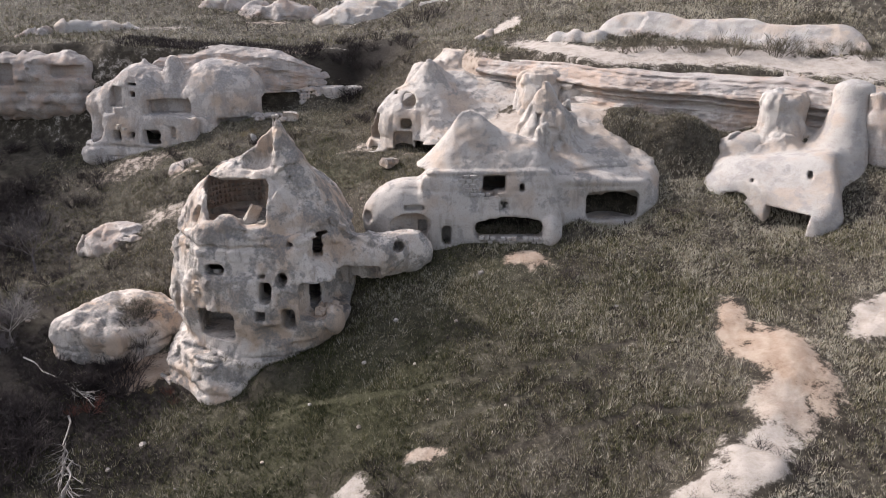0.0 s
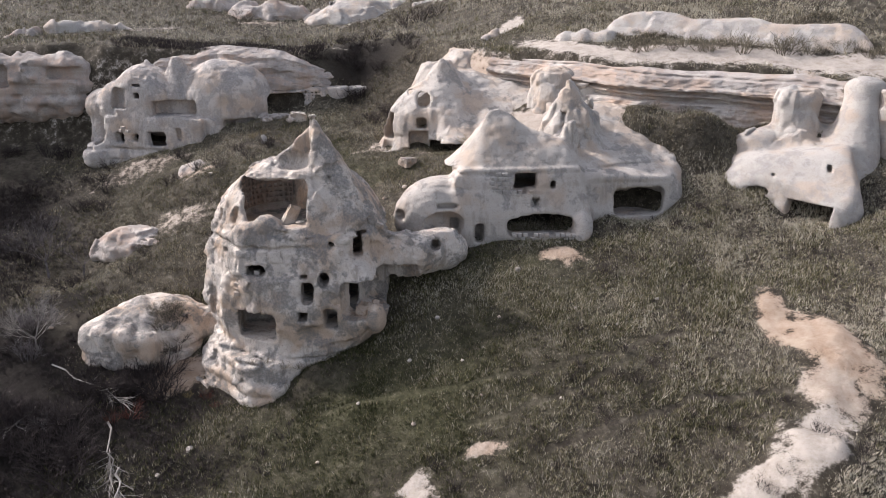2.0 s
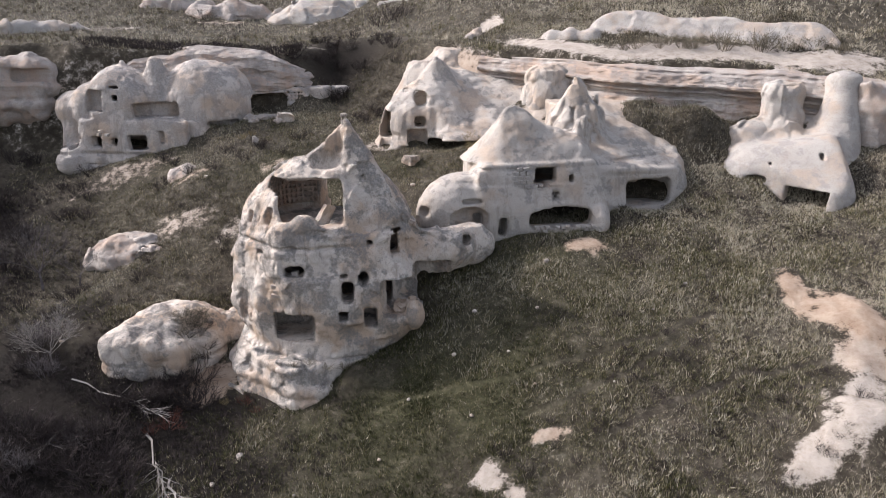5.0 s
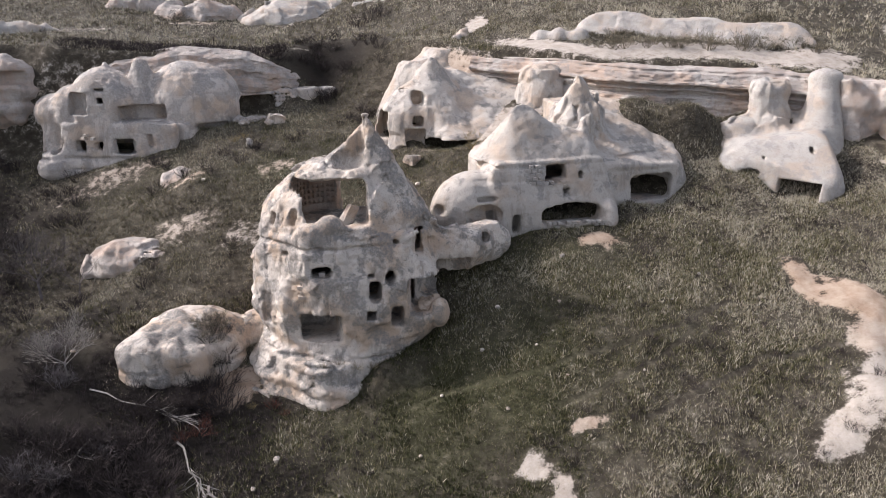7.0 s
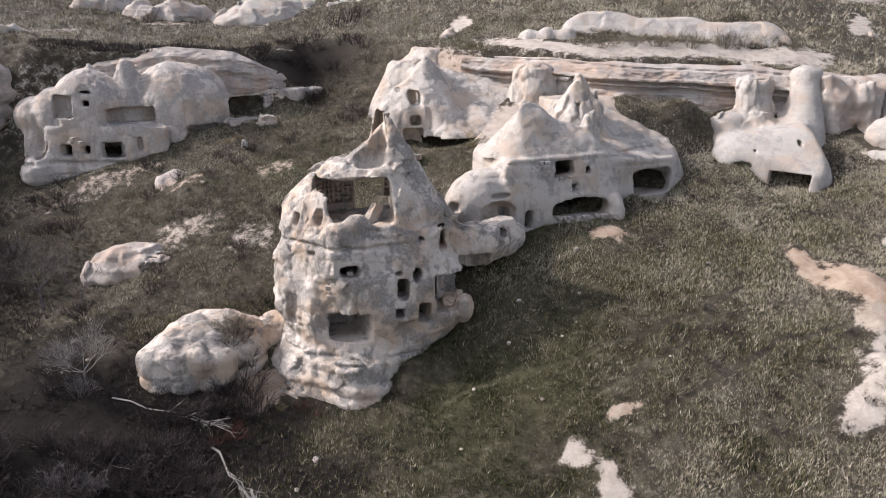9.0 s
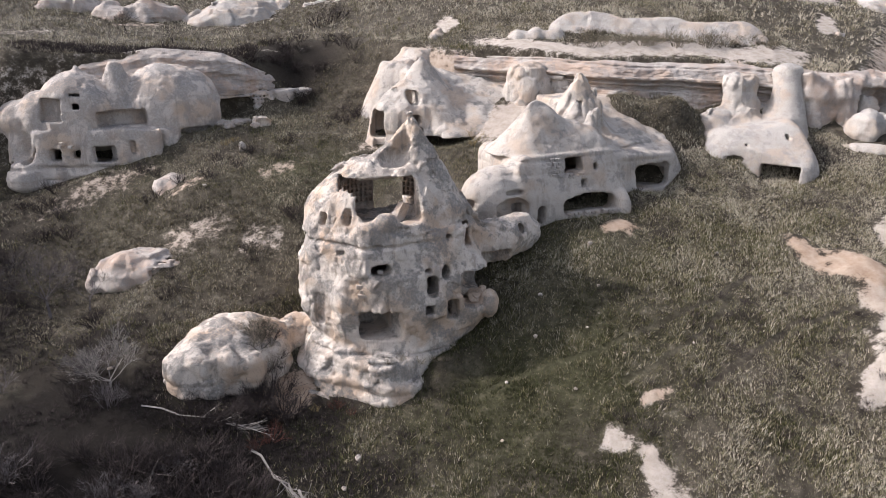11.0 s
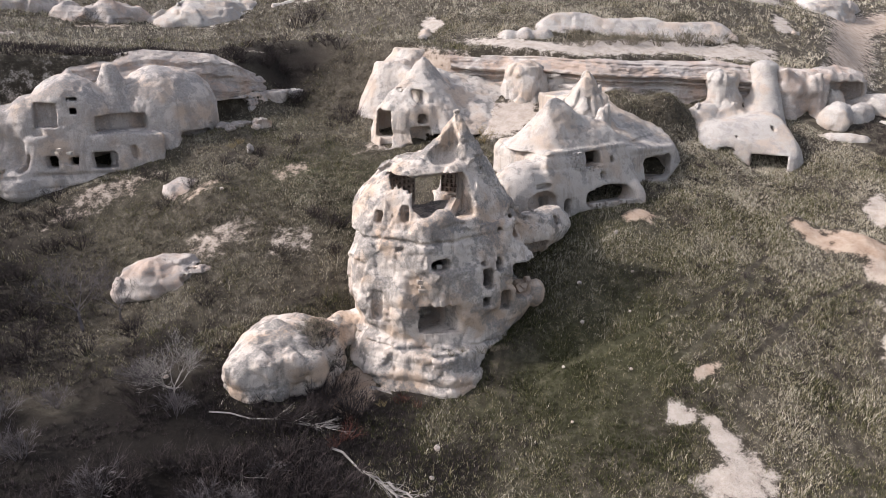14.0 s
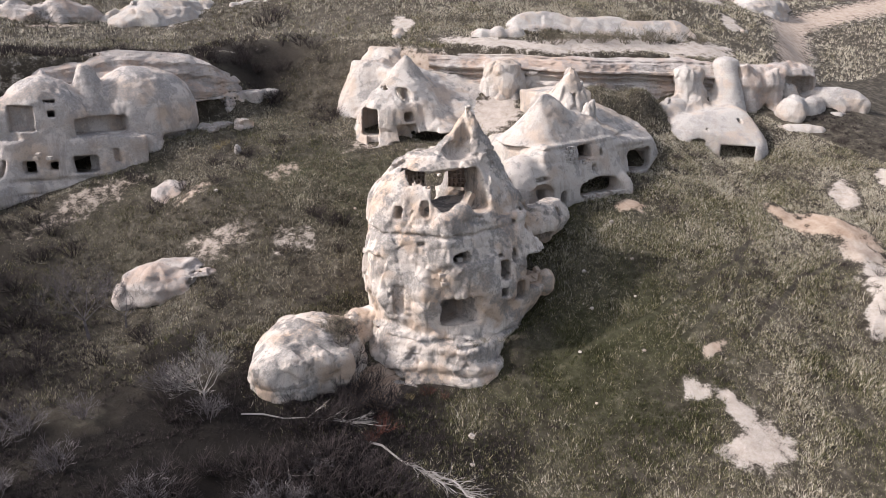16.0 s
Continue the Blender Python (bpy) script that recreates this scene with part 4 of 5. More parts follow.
tag_rock(outcrop("low_mound", (-29.6, 80.6, 8.7), (2.4, 2.6, 1.7), PINK, 9, 0.2, 0.25, 0.06, 6), "tan weathered mound below the domed rock")
tag_rock(cave_cliff(), "low brown cliff with dark cave mouths under a grassy slope")
tag_rock(terrace_slab(), "long smooth white outcrop along the upper terrace")
tag_rock(overhang_rock(), "overhanging pinkish rock with dark caves at the terrace edge")


def cliff(name, xs, top, foot, mat, deep=1.0):
    """The banded face of the escarpment, swept along its line: face, dark notch, lip, then shelves."""
    n, m = int((xs[1] - xs[0]) / 0.14), 96
    x = np.linspace(xs[0], xs[1], n)
    y = edge_line(x)
    k = np.ones(31) / 31
    y = np.convolve(np.pad(y, 15, "edge"), k, "valid")
    tx, ty = np.gradient(x), np.gradient(y)
    ln = np.hypot(tx, ty)
    nx, ny = ty / ln, -tx / ln
    v = np.linspace(0, 1, m)[None, :]
    X, Y, NX, NY = (np.repeat(a[:, None], m, 1) for a in (x, y, nx, ny))
    zz = np.zeros_like(X)
    t0, t1 = foot(X), top(X)
    Z = t0 + (t1 - t0) * v
    w = v + 0.025 * LAT(X / 4, Y / 4, zz + 2.5)
    push = np.interp(w, (0, 0.3, 0.44, 0.47, 0.53, 0.55, 0.58, 0.6, 0.63, 0.65, 0.69, 0.71, 0.84, 0.86, 0.9, 0.92, 1.0), (1.4, 0.6, 0.3, -0.35, -0.3, 0.15, 0.1, -0.3, -0.3, 0.4, 0.35, -0.1, -0.9, -1.6, -1.7, -2.6, -4.6))
    if deep < 1:
        push = np.interp(w, (0, 0.5, 0.8, 1.0), (1.2, 0.6, -0.6, -4.0)) + 1.1 * fractal(X / 3.2, Y / 3.2, Z / 1.6 + 3, 4)
    big = fractal(X / 4.5, Y / 4.5, zz + Z / 20, 3)
    bands = LAT(zz + 4.2 + X / 40, Y / 30, Z / 0.45) + 0.6 * LAT(X / 20, Y / 20, Z / 0.2)
    push = push + (0.75 * big + 0.5 * np.abs(fractal(X / 1.6, Y / 1.6, Z / 5, 2))) * np.clip(1.1 - 1.3 * v, 0.2, 1) + 0.4 * np.abs(fractal(X / 3, Y / 3, Z / 9 + 2, 2)) + (0.08 if deep == 1 else 0.0) * bands + 0.16 * fractal(X / 0.8, Y / 0.8, Z / 0.3, 3, 0.65)
    push = push * deep
    P = np.stack([X + NX * push, Y + NY * push, Z], -1).reshape(-1, 3)
    i = np.arange(n - 1)[:, None] * m + np.arange(m - 1)[None]
    F = np.stack([i, i + m, i + m + 1, i + 1], -1).reshape(-1, 4)
    return tagged(sheet(name, P, F, mat), "pink and cream banded rock cliff below a white terrace", "cliff", "", "structure")


cliff("cliff_east", (4.0, 45.0), lambda x: np.interp(x, (4, 14, 22, 31, 38, 46), (22.6, 21.9, 21.3, 21.3, 20.4, 19.6)), lambda x: np.interp(x, (5, 14, 25, 35, 46), (15.5, 15.8, 15.3, 14.0, 13)), STRATA)
cliff("cliff_west", (-43.0, -13.0), lambda x: np.interp(x, (-43, -38, -30, -21, -16, -13), (18.0, 21.4, 22.6, 21.8, 19.8, 17.0)), lambda x: np.interp(x, (-43, -20, -13), (17.4, 17.0, 16.0)), PINK, 0.6)
FAR = ((-12.0, 134.0, 22.6, 12.0, 7.0, 6.0, 8), (-30.0, 136.0, 24.0, 7.0, 4.0, 4.6, 0), (2.0, 132.0, 23.4, 8.0, 6.0, 5.0, 20), (-52.0, 117.0, 21.6, 8.0, 3.0, 3.4, 35), (-60.0, 110.0, 21.6, 4.5, 2.4, 2.4, 50), (92.0, 92.0, 24.0, 12.0, 6.0, 6.0, 20), (58.0, 74.0, 20.5, 4.0, 2.4, 3.2, 60), (8.0, 98.0, 22.6, 6.0, 2.0, 2.4, 65), (-40.0, 141.0, 26.0, 6.0, 4.0, 3.8, 10))
for i, (x, y, z, a, b, c, w) in enumerate(FAR):
    tag_rock(outcrop("hillside_outcrop", (x, y, z), (a, b, c), PINK if i in (1, 4, 8) else WHITE, 22 + i, 0.3, 0.9, 0.15, w), "pinkish banded outcrop on the hillside" if i in (1, 4, 8) else "rounded white outcrop on the grassy hillside")
NEAR = ((38.4, 52.4, 12.6, 2.6, 0.9, 0.9, -62), (41.4, 55.2, 14.6, 2.4, 1.7, 2.0, 20), (44.4, 54.4, 14.6, 2.2, 1.5, 1.7, 10), (43.6, 57.2, 16.4, 1.1, 0.9, 1.3, 0), (49.0, 54.6, 14.8, 2.0, 4.6, 2.3, 25), (47.0, 52.0, 13.6, 1.6, 1.0, 0.9, 0))
for i, (x, y, z, a, b, c, w) in enumerate(NEAR):
    tag_rock(outcrop("hillside_boulder", (x, y, z), (a, b, c), WHITE, 50 + i, 0.16, 0.2, 0.05, w), "rounded whitish boulder on the slope")


# ---- dovecote walls and masonry ----
def pigeonholes(name, parent, at, cols, rows, cell, label):
    """A wall of nesting holes: at(u, v, depth) gives the place of a point of it."""
    V, F = [], []

    def quad(*pts):
        F.append(tuple(range(len(V), len(V) + 4)))
        V.extend(pts)
    rnd = random.Random(cols)
    for i in range(cols):
        for j in range(rows):
            u0, v0, u1, v1 = i * cell, j * cell, (i + 1) * cell, (j + 1) * cell
            o = [rnd.uniform(-0.03, 0.03) for _ in range(3)]
            a, b, c, d = u0 + cell * 0.18 + o[0], u1 - cell * 0.18 + o[0], v0 + cell * 0.14 + o[1], v1 - cell * 0.2 + o[1]
            t = cell * 0.1
            outer = [(u0, v0), (u1, v0), (u1, v1), (u0, v1)]
            hole = [(a, c), (b, c), (b - t, d), (a + t, d)]
            for k in range(4):
                m = (k + 1) % 4
                quad(at(*outer[k], 0), at(*outer[m], 0), at(*hole[m], 0.02), at(*hole[k], 0.02))
                quad(at(*hole[k], 0.02), at(*hole[m], 0.02), at(*hole[m], 0.34), at(*hole[k], 0.34))
            quad(*[at(*h, 0.34) for h in hole])
    ob = sheet(name, np.array(V), np.array(F), INNER, parent, False)
    ob["label"] = label
    return ob


def round_wall(u, v, deep):
    a = radians(76) + u / 2.9
    r = 2.8 + deep - 0.03 * (v - 1.2) ** 2
    return (-15.95 + math.cos(a) * r, 54.05 + math.sin(a) * r, 11.75 + v)


def flat_wall(u, v, deep):
    ux, uy = 0.62, -0.78
    lean = 0.12 * v
    return (-12.55 + ux * u - uy * (deep + lean) , 57.2 + uy * u + ux * (deep + lean), 11.9 + v)


pigeonholes("pigeonhole_wall", TOWER, round_wall, 12, 6, 0.42, "curved plastered wall of arched nesting holes")
pigeonholes("pigeonhole_panel", TOWER, flat_wall, 5, 6, 0.4, "rust-stained panel of square nesting holes")


def block_mesh(seed):
    rnd = random.Random(seed)
    bm = bmesh.new()
    bmesh.ops.create_cube(bm, size=1.0)
    for v in bm.verts:
        v.co += Vector([rnd.uniform(-0.07, 0.07) for _ in range(3)])
    bmesh.ops.bevel(bm, geom=list(bm.edges), offset=0.08, segments=1, affect="EDGES")
    me = bpy.data.meshes.new("stone_block")
    bm.to_mesh(me)
    bm.free()
    me.materials.append(WHITE)
    return me


BLOCKS = [block_mesh(i) for i in range(5)]


def masonry(parent, a, b, courses, size, lean=0.0, ragged=0.4, seed=1, chance=0.92):
    """Courses of squared stones along a line from a to b, ragged at the top."""
    rnd = random.Random(seed)
    a, b = Vector(a), Vector(b)
    run = (b - a).length
    n = max(1, int(run / size[0]))
    turn = math.degrees(math.atan2(b.y - a.y, b.x - a.x))
    for j in range(courses):
        for i in range(n):
            if rnd.random() > chance or (j >= courses - 2 and rnd.random() < ragged):
                continue
            p = a.lerp(b, (i + 0.5 + 0.4 * (j % 2) - 0.2) / n) + Vector((0, lean * j * size[2], size[2] * (j + 0.5)))
            ob = new("stone_block", rnd.choice(BLOCKS))
            ob.parent = parent
            ob.matrix_basis = pose(*p, rnd.uniform(-3, 3), rnd.uniform(-3, 3), turn + rnd.uniform(-4, 4)) @ Matrix.Diagonal((size[0] * rnd.uniform(0.85, 0.97), size[1], size[2] * rnd.uniform(0.85, 0.96), 1))


masonry(TWIN, (1.2, 56.28, 12.3), (2.9, 56.28, 12.3), 5, (0.5, 0.5, 0.34), 0.38, 0.1, 2, 0.97)
masonry(TWIN, (2.9, 56.2, 12.05), (5.4, 56.2, 12.05), 2, (0.45, 0.5, 0.26), 0.3, 0.3, 3)
masonry(TWIN, (2.9, 55.1, 8.6), (8.3, 54.6, 8.6), 2, (0.42, 0.6, 0.3), 0.0, 0.4, 4)
masonry(TOWER, (-18.9, 49.4, 6.4), (-17.0, 48.9, 6.4), 6, (0.48, 0.5, 0.33), 0.33, 0.2, 5)
masonry(TOWER, (-3.2, 53.0, 7.7), (-1.6, 53.3, 7.7), 6, (0.42, 0.5, 0.3), 0.2, 0.2, 7)
masonry(HOUSE, (-40.9, 87.5, 12.75), (-39.3, 86.55, 12.75), 2, (0.5, 0.5, 0.35), 0.2, 0.3, 8)

# ---- ground ----
def spread(lo, hi, step, far_lo, far_hi):
    mid = list(np.arange(lo, hi, step))
    up, s = [hi], step
    while up[-1] < far_hi:
        s *= 1.13
        up.append(up[-1] + s)
    dn, s = [], step
    while (dn[-1] if dn else lo) > far_lo:
        s *= 1.13
        dn.append((dn[-1] if dn else lo) - s)
    return np.array(dn[::-1] + mid + up)


def ground():
    gx, gy = spread(-62, 52, 0.4, -700, 700), spread(26, 102, 0.4, -500, 1100)
    X, Y = np.meshgrid(gx, gy, indexing="ij")
    x, y = X.ravel(), Y.ravel()
    bare, tan, lush, dark_ground = cover(x, y)
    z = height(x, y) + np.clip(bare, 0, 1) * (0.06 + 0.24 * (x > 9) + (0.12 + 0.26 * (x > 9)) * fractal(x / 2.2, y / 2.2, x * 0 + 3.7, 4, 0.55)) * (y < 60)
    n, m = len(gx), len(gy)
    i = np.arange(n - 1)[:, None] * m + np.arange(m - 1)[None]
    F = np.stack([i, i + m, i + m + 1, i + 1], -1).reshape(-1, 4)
    ob = sheet("ground", np.stack([x, y, z], -1), F, GROUND, tint=np.stack([bare, tan, lush, dark_ground], -1))
    return tagged(ob, "sloping winter meadow with dry grass and bare pale patches", "ground", "", "structure")


ground()


# ---- plants ----
RNG = np.random.default_rng(11)


def slopes(x, y):
    return np.hypot(lie(x + 0.5, y) - lie(x - 0.5, y), lie(x, y + 0.5) - lie(x, y - 0.5))


# trodden tracks over the meadow
TRACKS = (((-12.1, 43.4), (-6.4, 42.6), (-2.4, 41.7), (1.9, 41.7), (8.1, 41.6), (13.0, 42.5)), ((-2.3, 38.8), (1.4, 38.7), (6.0, 39.4), (9.5, 41.5)), ((2.6, 35.3), (6.5, 36.4), (12.0, 36.9), (17.5, 36.4)))


def off_track(x, y):
    far = np.full_like(x, 9.0)
    wx, wy = x + 0.25 * LAT(x / 2, y / 2, x * 0 + 1.1), y + 0.25 * LAT(x / 2, y / 2, x * 0 + 7.1)
    for line in TRACKS:
        for (ax, ay), (bx, by) in zip(line, line[1:]):
            t = np.clip(((wx - ax) * (bx - ax) + (wy - ay) * (by - ay)) / ((bx - ax) ** 2 + (by - ay) ** 2), 0, 1)
            far = np.minimum(far, np.hypot(wx - ax - t * (bx - ax), wy - ay - t * (by - ay)))
    return far > 0.24


def tufts(name, n, xr, yr, size, blades, label, keep=None, straw=0.62):
    """Countless grass tufts: bent blades that stand on the ground."""
    x, y = RNG.uniform(*xr, n), RNG.uniform(*yr, n)
    bare, tan, lush, dark_ground = cover(x, y)
    patchy = fractal(x / 2.2, y / 2.2, x * 0 + 0.3, 3)
    ok = (bare * 1.7 < RNG.random(n)) & (dark_ground * 1.15 < RNG.random(n)) & off_track(x, y) & (slopes(x, y) < 1.3) & (patchy + RNG.uniform(-1.1, 1.1, n) > -0.8)
    if keep is not None:
        ok &= keep(x, y)
    x, y, lush, patchy = x[ok], y[ok], lush[ok], patchy[ok]
    n = len(x)
    z = lie(x, y) - 0.04
    s = size * RNG.uniform(0.55, 1.35, n) * (1 + 0.35 * patchy)
    # tint falls over the darker ground and towards the near meadow
    dry = straw + 0.42 * fractal(x / 5, y / 5, x * 0 + 8.2, 3) - 0.75 * lush - 0.6 * dark_ground[ok] + 0.14 * np.clip((x - 2) / 15, 0, 1) - 0.1 * np.clip((44 - y) / 10, 0, 1) + RNG.normal(0, 0.16, n)
    V, T = [], []
    lean_to = RNG.uniform(0, 6.28, n)
    for b in range(blades):
        a = RNG.uniform(0, 6.28, n)
        out = s * RNG.uniform(0.1, 0.5, n)
        bx, by = x + np.cos(a) * out * 0.5, y + np.sin(a) * out * 0.5
        w = s * RNG.uniform(0.03, 0.07, n)
        px, py = -np.sin(a) * w, np.cos(a) * w
        tx, ty = bx + np.cos(a) * out + 0.3 * s * np.cos(lean_to), by + np.sin(a) * out + 0.3 * s * np.sin(lean_to)
        top = z + s * RNG.uniform(0.4, 1.0, n)
        V.append(np.stack([np.stack([bx - px, by - py, z], -1), np.stack([bx + px, by + py, z], -1), np.stack([tx, ty, top], -1)], 1))
        T.append(np.repeat(np.clip(dry + RNG.normal(0, 0.27, n), 0, 1), 3))
    V = np.stack(V, 0).reshape(-1, 3)
    T = np.stack(T, 0).reshape(-1)
    ob = sheet(name, V, np.arange(len(V)).reshape(-1, 3), GRASS, smooth=False, tint=T)
    return tagged(ob, label, "grass", "", "stuff")


tufts("meadow_grass", 172000, (-34, 38), (21, 60), 0.3, 5, "olive green and straw winter grass tufts on the meadow", None, 0.5)
tufts("meadow_straw", 52000, (-34, 38), (21, 60), 0.36, 4, "long pale straw stalks bent over the meadow", None, 1.0)
tufts("slope_grass", 105000, (-52, 46), (58, 98), 0.32, 4, "olive and dry grass tufts between the rocks", None, 0.84)
tufts("hill_grass", 75000, (-90, 120), (60, 180), 0.6, 5, "grey dry grass on the upper hillside", lambda x, y: (y > edge_line(x) + edge_width(x) * 0.5) | (x > 50), 0.8)


def ribbons(segs):
    """Thin three-sided twigs from (start, end, radius at start, radius at end)."""
    a, b = np.array([s[0] for s in segs]), np.array([s[1] for s in segs])
    ra, rb = np.maximum(np.array([s[2] for s in segs]), 0.008), np.maximum(np.array([s[3] for s in segs]), 0.006)
    d = b - a
    d /= np.linalg.norm(d, axis=1)[:, None] + 1e-9
    ref = np.where(np.abs(d[:, 2:3]) > 0.9, np.array([[1.0, 0, 0]]), np.array([[0, 0, 1.0]]))
    u = np.cross(d, ref)
    u /= np.linalg.norm(u, axis=1)[:, None] + 1e-9
    w = np.cross(d, u)
    V = []
    for p, r in ((a, ra), (b, rb)):
        for k in range(3):
            an = 2.094 * k
            V.append(p + (u * math.cos(an) + w * math.sin(an)) * r[:, None])
    V = np.stack(V, 1)
    n = len(segs)
    base = np.arange(n)[:, None] * 6
    F = np.concatenate([np.stack([base[:, 0] + k, base[:, 0] + (k + 1) % 3, base[:, 0] + 3 + (k + 1) % 3, base[:, 0] + 3 + k], 1) for k in range(3)])
    return V.reshape(-1, 3), F


def grow(rnd, p, d, length, r, depth, segs, spread_by=0.55, rise=0.1, kids=3):
    steps = 3 if depth else 2
    for i in range(steps):
        d = (d + Vector((rnd.gauss(0, 0.16), rnd.gauss(0, 0.16), rnd.gauss(rise, 0.12)))).normalized()
        q = p + d * (length / steps)
        r2 = r * 0.82
        segs.append((tuple(p), tuple(q), r, r2))
        p, r = q, r2
        if depth and i:
            for _ in range(kids if i == steps - 1 else kids - 1):
                e = (d + Vector((rnd.gauss(0, spread_by), rnd.gauss(0, spread_by), rnd.gauss(0, spread_by * 0.7)))).normalized()
                grow(rnd, p, e, length * rnd.uniform(0.5, 0.75), r * 0.55, depth - 1, segs, spread_by, rise, kids)


def shrub_mesh(seed, stems, tall, wide, thick, mat, depth=1, kids=3):
    rnd = random.Random(seed)
    segs = []
    for _ in range(stems):
        a, o = rnd.uniform(0, 6.28), rnd.uniform(0, 1) ** 0.5
        d = Vector((math.cos(a) * o * wide, math.sin(a) * o * wide, tall)).normalized()
        grow(rnd, Vector((math.cos(a) * o * 0.35 * wide, math.sin(a) * o * 0.35 * wide, -0.1)), d, rnd.uniform(0.5, 0.8) * math.hypot(tall, wide * o), thick, depth, segs, 0.5, 0.04, kids)
    V, F = ribbons(segs)
    ob = sheet("shrub", V, F, mat, smooth=False)
    me = ob.data
    bpy.data.objects.remove(ob)
    return me


SHRUBS = {m.name: [shrub_mesh(40 + i, 18, 1.0, 0.9, 0.022, m, 1, 3) for i in range(3)] for m in (TWIG, BRUSH, RUST, STRAW)}
SHRUBS[ASH.name] = [shrub_mesh(70 + i, 13, 1.0, 0.8, 0.022, ASH, 2, 3) for i in range(2)]


def shrub(x, y, size, mat=TWIG, label="dark leafless grey shrub on the slope", name="shrub", squat=1.0):
    rnd = random.Random(int(x * 977 + y * 131))
    ob = new(name, rnd.choice(SHRUBS[mat.name]))
    ob.matrix_basis = pose(x, y, h1(x, y), rnd.uniform(-8, 8), rnd.uniform(-8, 8), rnd.uniform(0, 360)) @ Matrix.Diagonal((size, size, size * squat, 1))
    return tagged(ob, label, "shrub", "shrubs")


def on_rock(x, y, z, size, mat, label):
    ob = shrub(x, y, size, mat, label, "shrub", 0.7)
    ob.matrix_basis = Matrix.Translation((0, 0, z - h1(x, y))) @ ob.matrix_basis
    return ob


def thicket(n, xr, yr, size, mat, label, keep=lambda x, y: True, squat=0.9):
    rnd = random.Random(int(xr[0] * 31 + yr[0] * 7 + n))
    k = 0
    while k < n:
        x, y = rnd.uniform(*xr), rnd.uniform(*yr)
        if keep(x, y):
            shrub(x, y, rnd.uniform(*size), mat, label, "shrub", squat)
            k += 1


def copse(name, n, xr, yr, size, mat, label, keep=lambda x, y: True):
    """A dense tangle of shrubs that grow into one another."""
    rnd = random.Random(int(xr[0] * 17 + yr[0] * 5 + n))
    V, F, base = [], [], 0
    cache = []
    for me in SHRUBS[mat.name]:
        co = np.empty(len(me.vertices) * 3, np.float32)
        me.vertices.foreach_get("co", co)
        ix = np.empty(len(me.loops), np.int32)
        me.loops.foreach_get("vertex_index", ix)
        cache.append((co.reshape(-1, 3), ix.reshape(-1, 4)))
    while n:
        x, y = rnd.uniform(*xr), rnd.uniform(*yr)
        if not keep(x, y):
            continue
        co, ix = rnd.choice(cache)
        a, k = rnd.uniform(0, 6.28), rnd.uniform(*size)
        turn = np.array(((math.cos(a), -math.sin(a), 0), (math.sin(a), math.cos(a), 0), (0, 0, rnd.uniform(0.7, 1.0)))) * k
        V.append(co @ turn.T + np.array((x, y, h1(x, y))))
        F.append(ix + base)
        base += len(co)
        n -= 1
    return tagged(sheet(name, np.concatenate(V), np.concatenate(F), mat, smooth=False), label, "thicket", "", "stuff")


def scrub(name, n, xr, yr, size, mat, label, keep):
    """Countless low twiggy clumps."""
    x, y = RNG.uniform(*xr, n), RNG.uniform(*yr, n)
    ok = keep(x, y) & (cover(x, y)[0] < 0.4) & (fractal(x / 9, y / 9, x * 0 + 6.6, 3) + RNG.uniform(-0.7, 0.7, n) > 0)
    x, y = x[ok], y[ok]
    n, k = len(x), 13
    a, e = RNG.uniform(0, 6.28, (n, k)), RNG.uniform(0.25, 1.35, (n, k))
    s = (size * RNG.uniform(0.5, 1.4, n))[:, None] * RNG.uniform(0.6, 1.1, (n, k))
    base = np.stack([x, y, lie(x, y) - 0.05], -1)[:, None, :] + np.zeros((n, k, 1))
    base[..., :2] += RNG.normal(0, 0.22, (n, k, 2)) * size
    tip = base + np.stack([np.cos(a) * np.cos(e) * s, np.sin(a) * np.cos(e) * s, np.sin(e) * s], -1)
    w = np.stack([-np.sin(a), np.cos(a), a * 0], -1) * (0.06 * size)
    V = np.stack([base - w, base + w, tip], 2).reshape(-1, 3)
    return tagged(sheet(name, V, np.arange(len(V)).reshape(-1, 3), mat, smooth=False), label, "scrub", "", "stuff")


scrub("hill_scrub", 20000, (-80, 90), (68, 160), 0.6, BRUSH, "low grey-brown scrub scattered over the hillside", lambda x, y: y > edge_line(x) + edge_width(x) * 0.5 + 2)
scrub("meadow_scrub", 11000, (-2, 48), (28, 56), 0.34, TWIG, "low grey scrub scattered in the dry meadow", lambda x, y: x + y * 0.2 > RNG.uniform(4, 26, len(x)))
scrub("gully_scrub", 85000, (-62, -14), (30, 94), 0.4, TWIG, "tangle of dark twigs on the gully floor", lambda x, y: cover(x, y)[3] > RNG.uniform(0.1, 0.8, len(x)))
scrub("slope_scrub", 14000, (-46, 10), (58, 98), 0.42, BRUSH, "low olive-brown scrub between the rocks", lambda x, y: x < 40)
scrub("cliff_scrub", 4500, (11, 36), (60.5, 70.5), 0.36, BRUSH, "brown scrub on the slope below the cliff", lambda x, y: y < edge_line(x) + 1.5)
scrub("terrace_scrub", 9000, (14, 44), (68, 82), 0.55, BRUSH, "grey-green scrub along the white terrace", lambda x, y: (y > edge_line(x) + 7) & (fractal(x / 3, y / 3, x * 0 + 2.2, 2) > 0.1))
scrub("west_cliff_scrub", 7000, (-46, -12), (94, 106), 0.6, TWIG, "dark scrub above the domed rock", lambda x, y: y > edge_line(x) + 2)
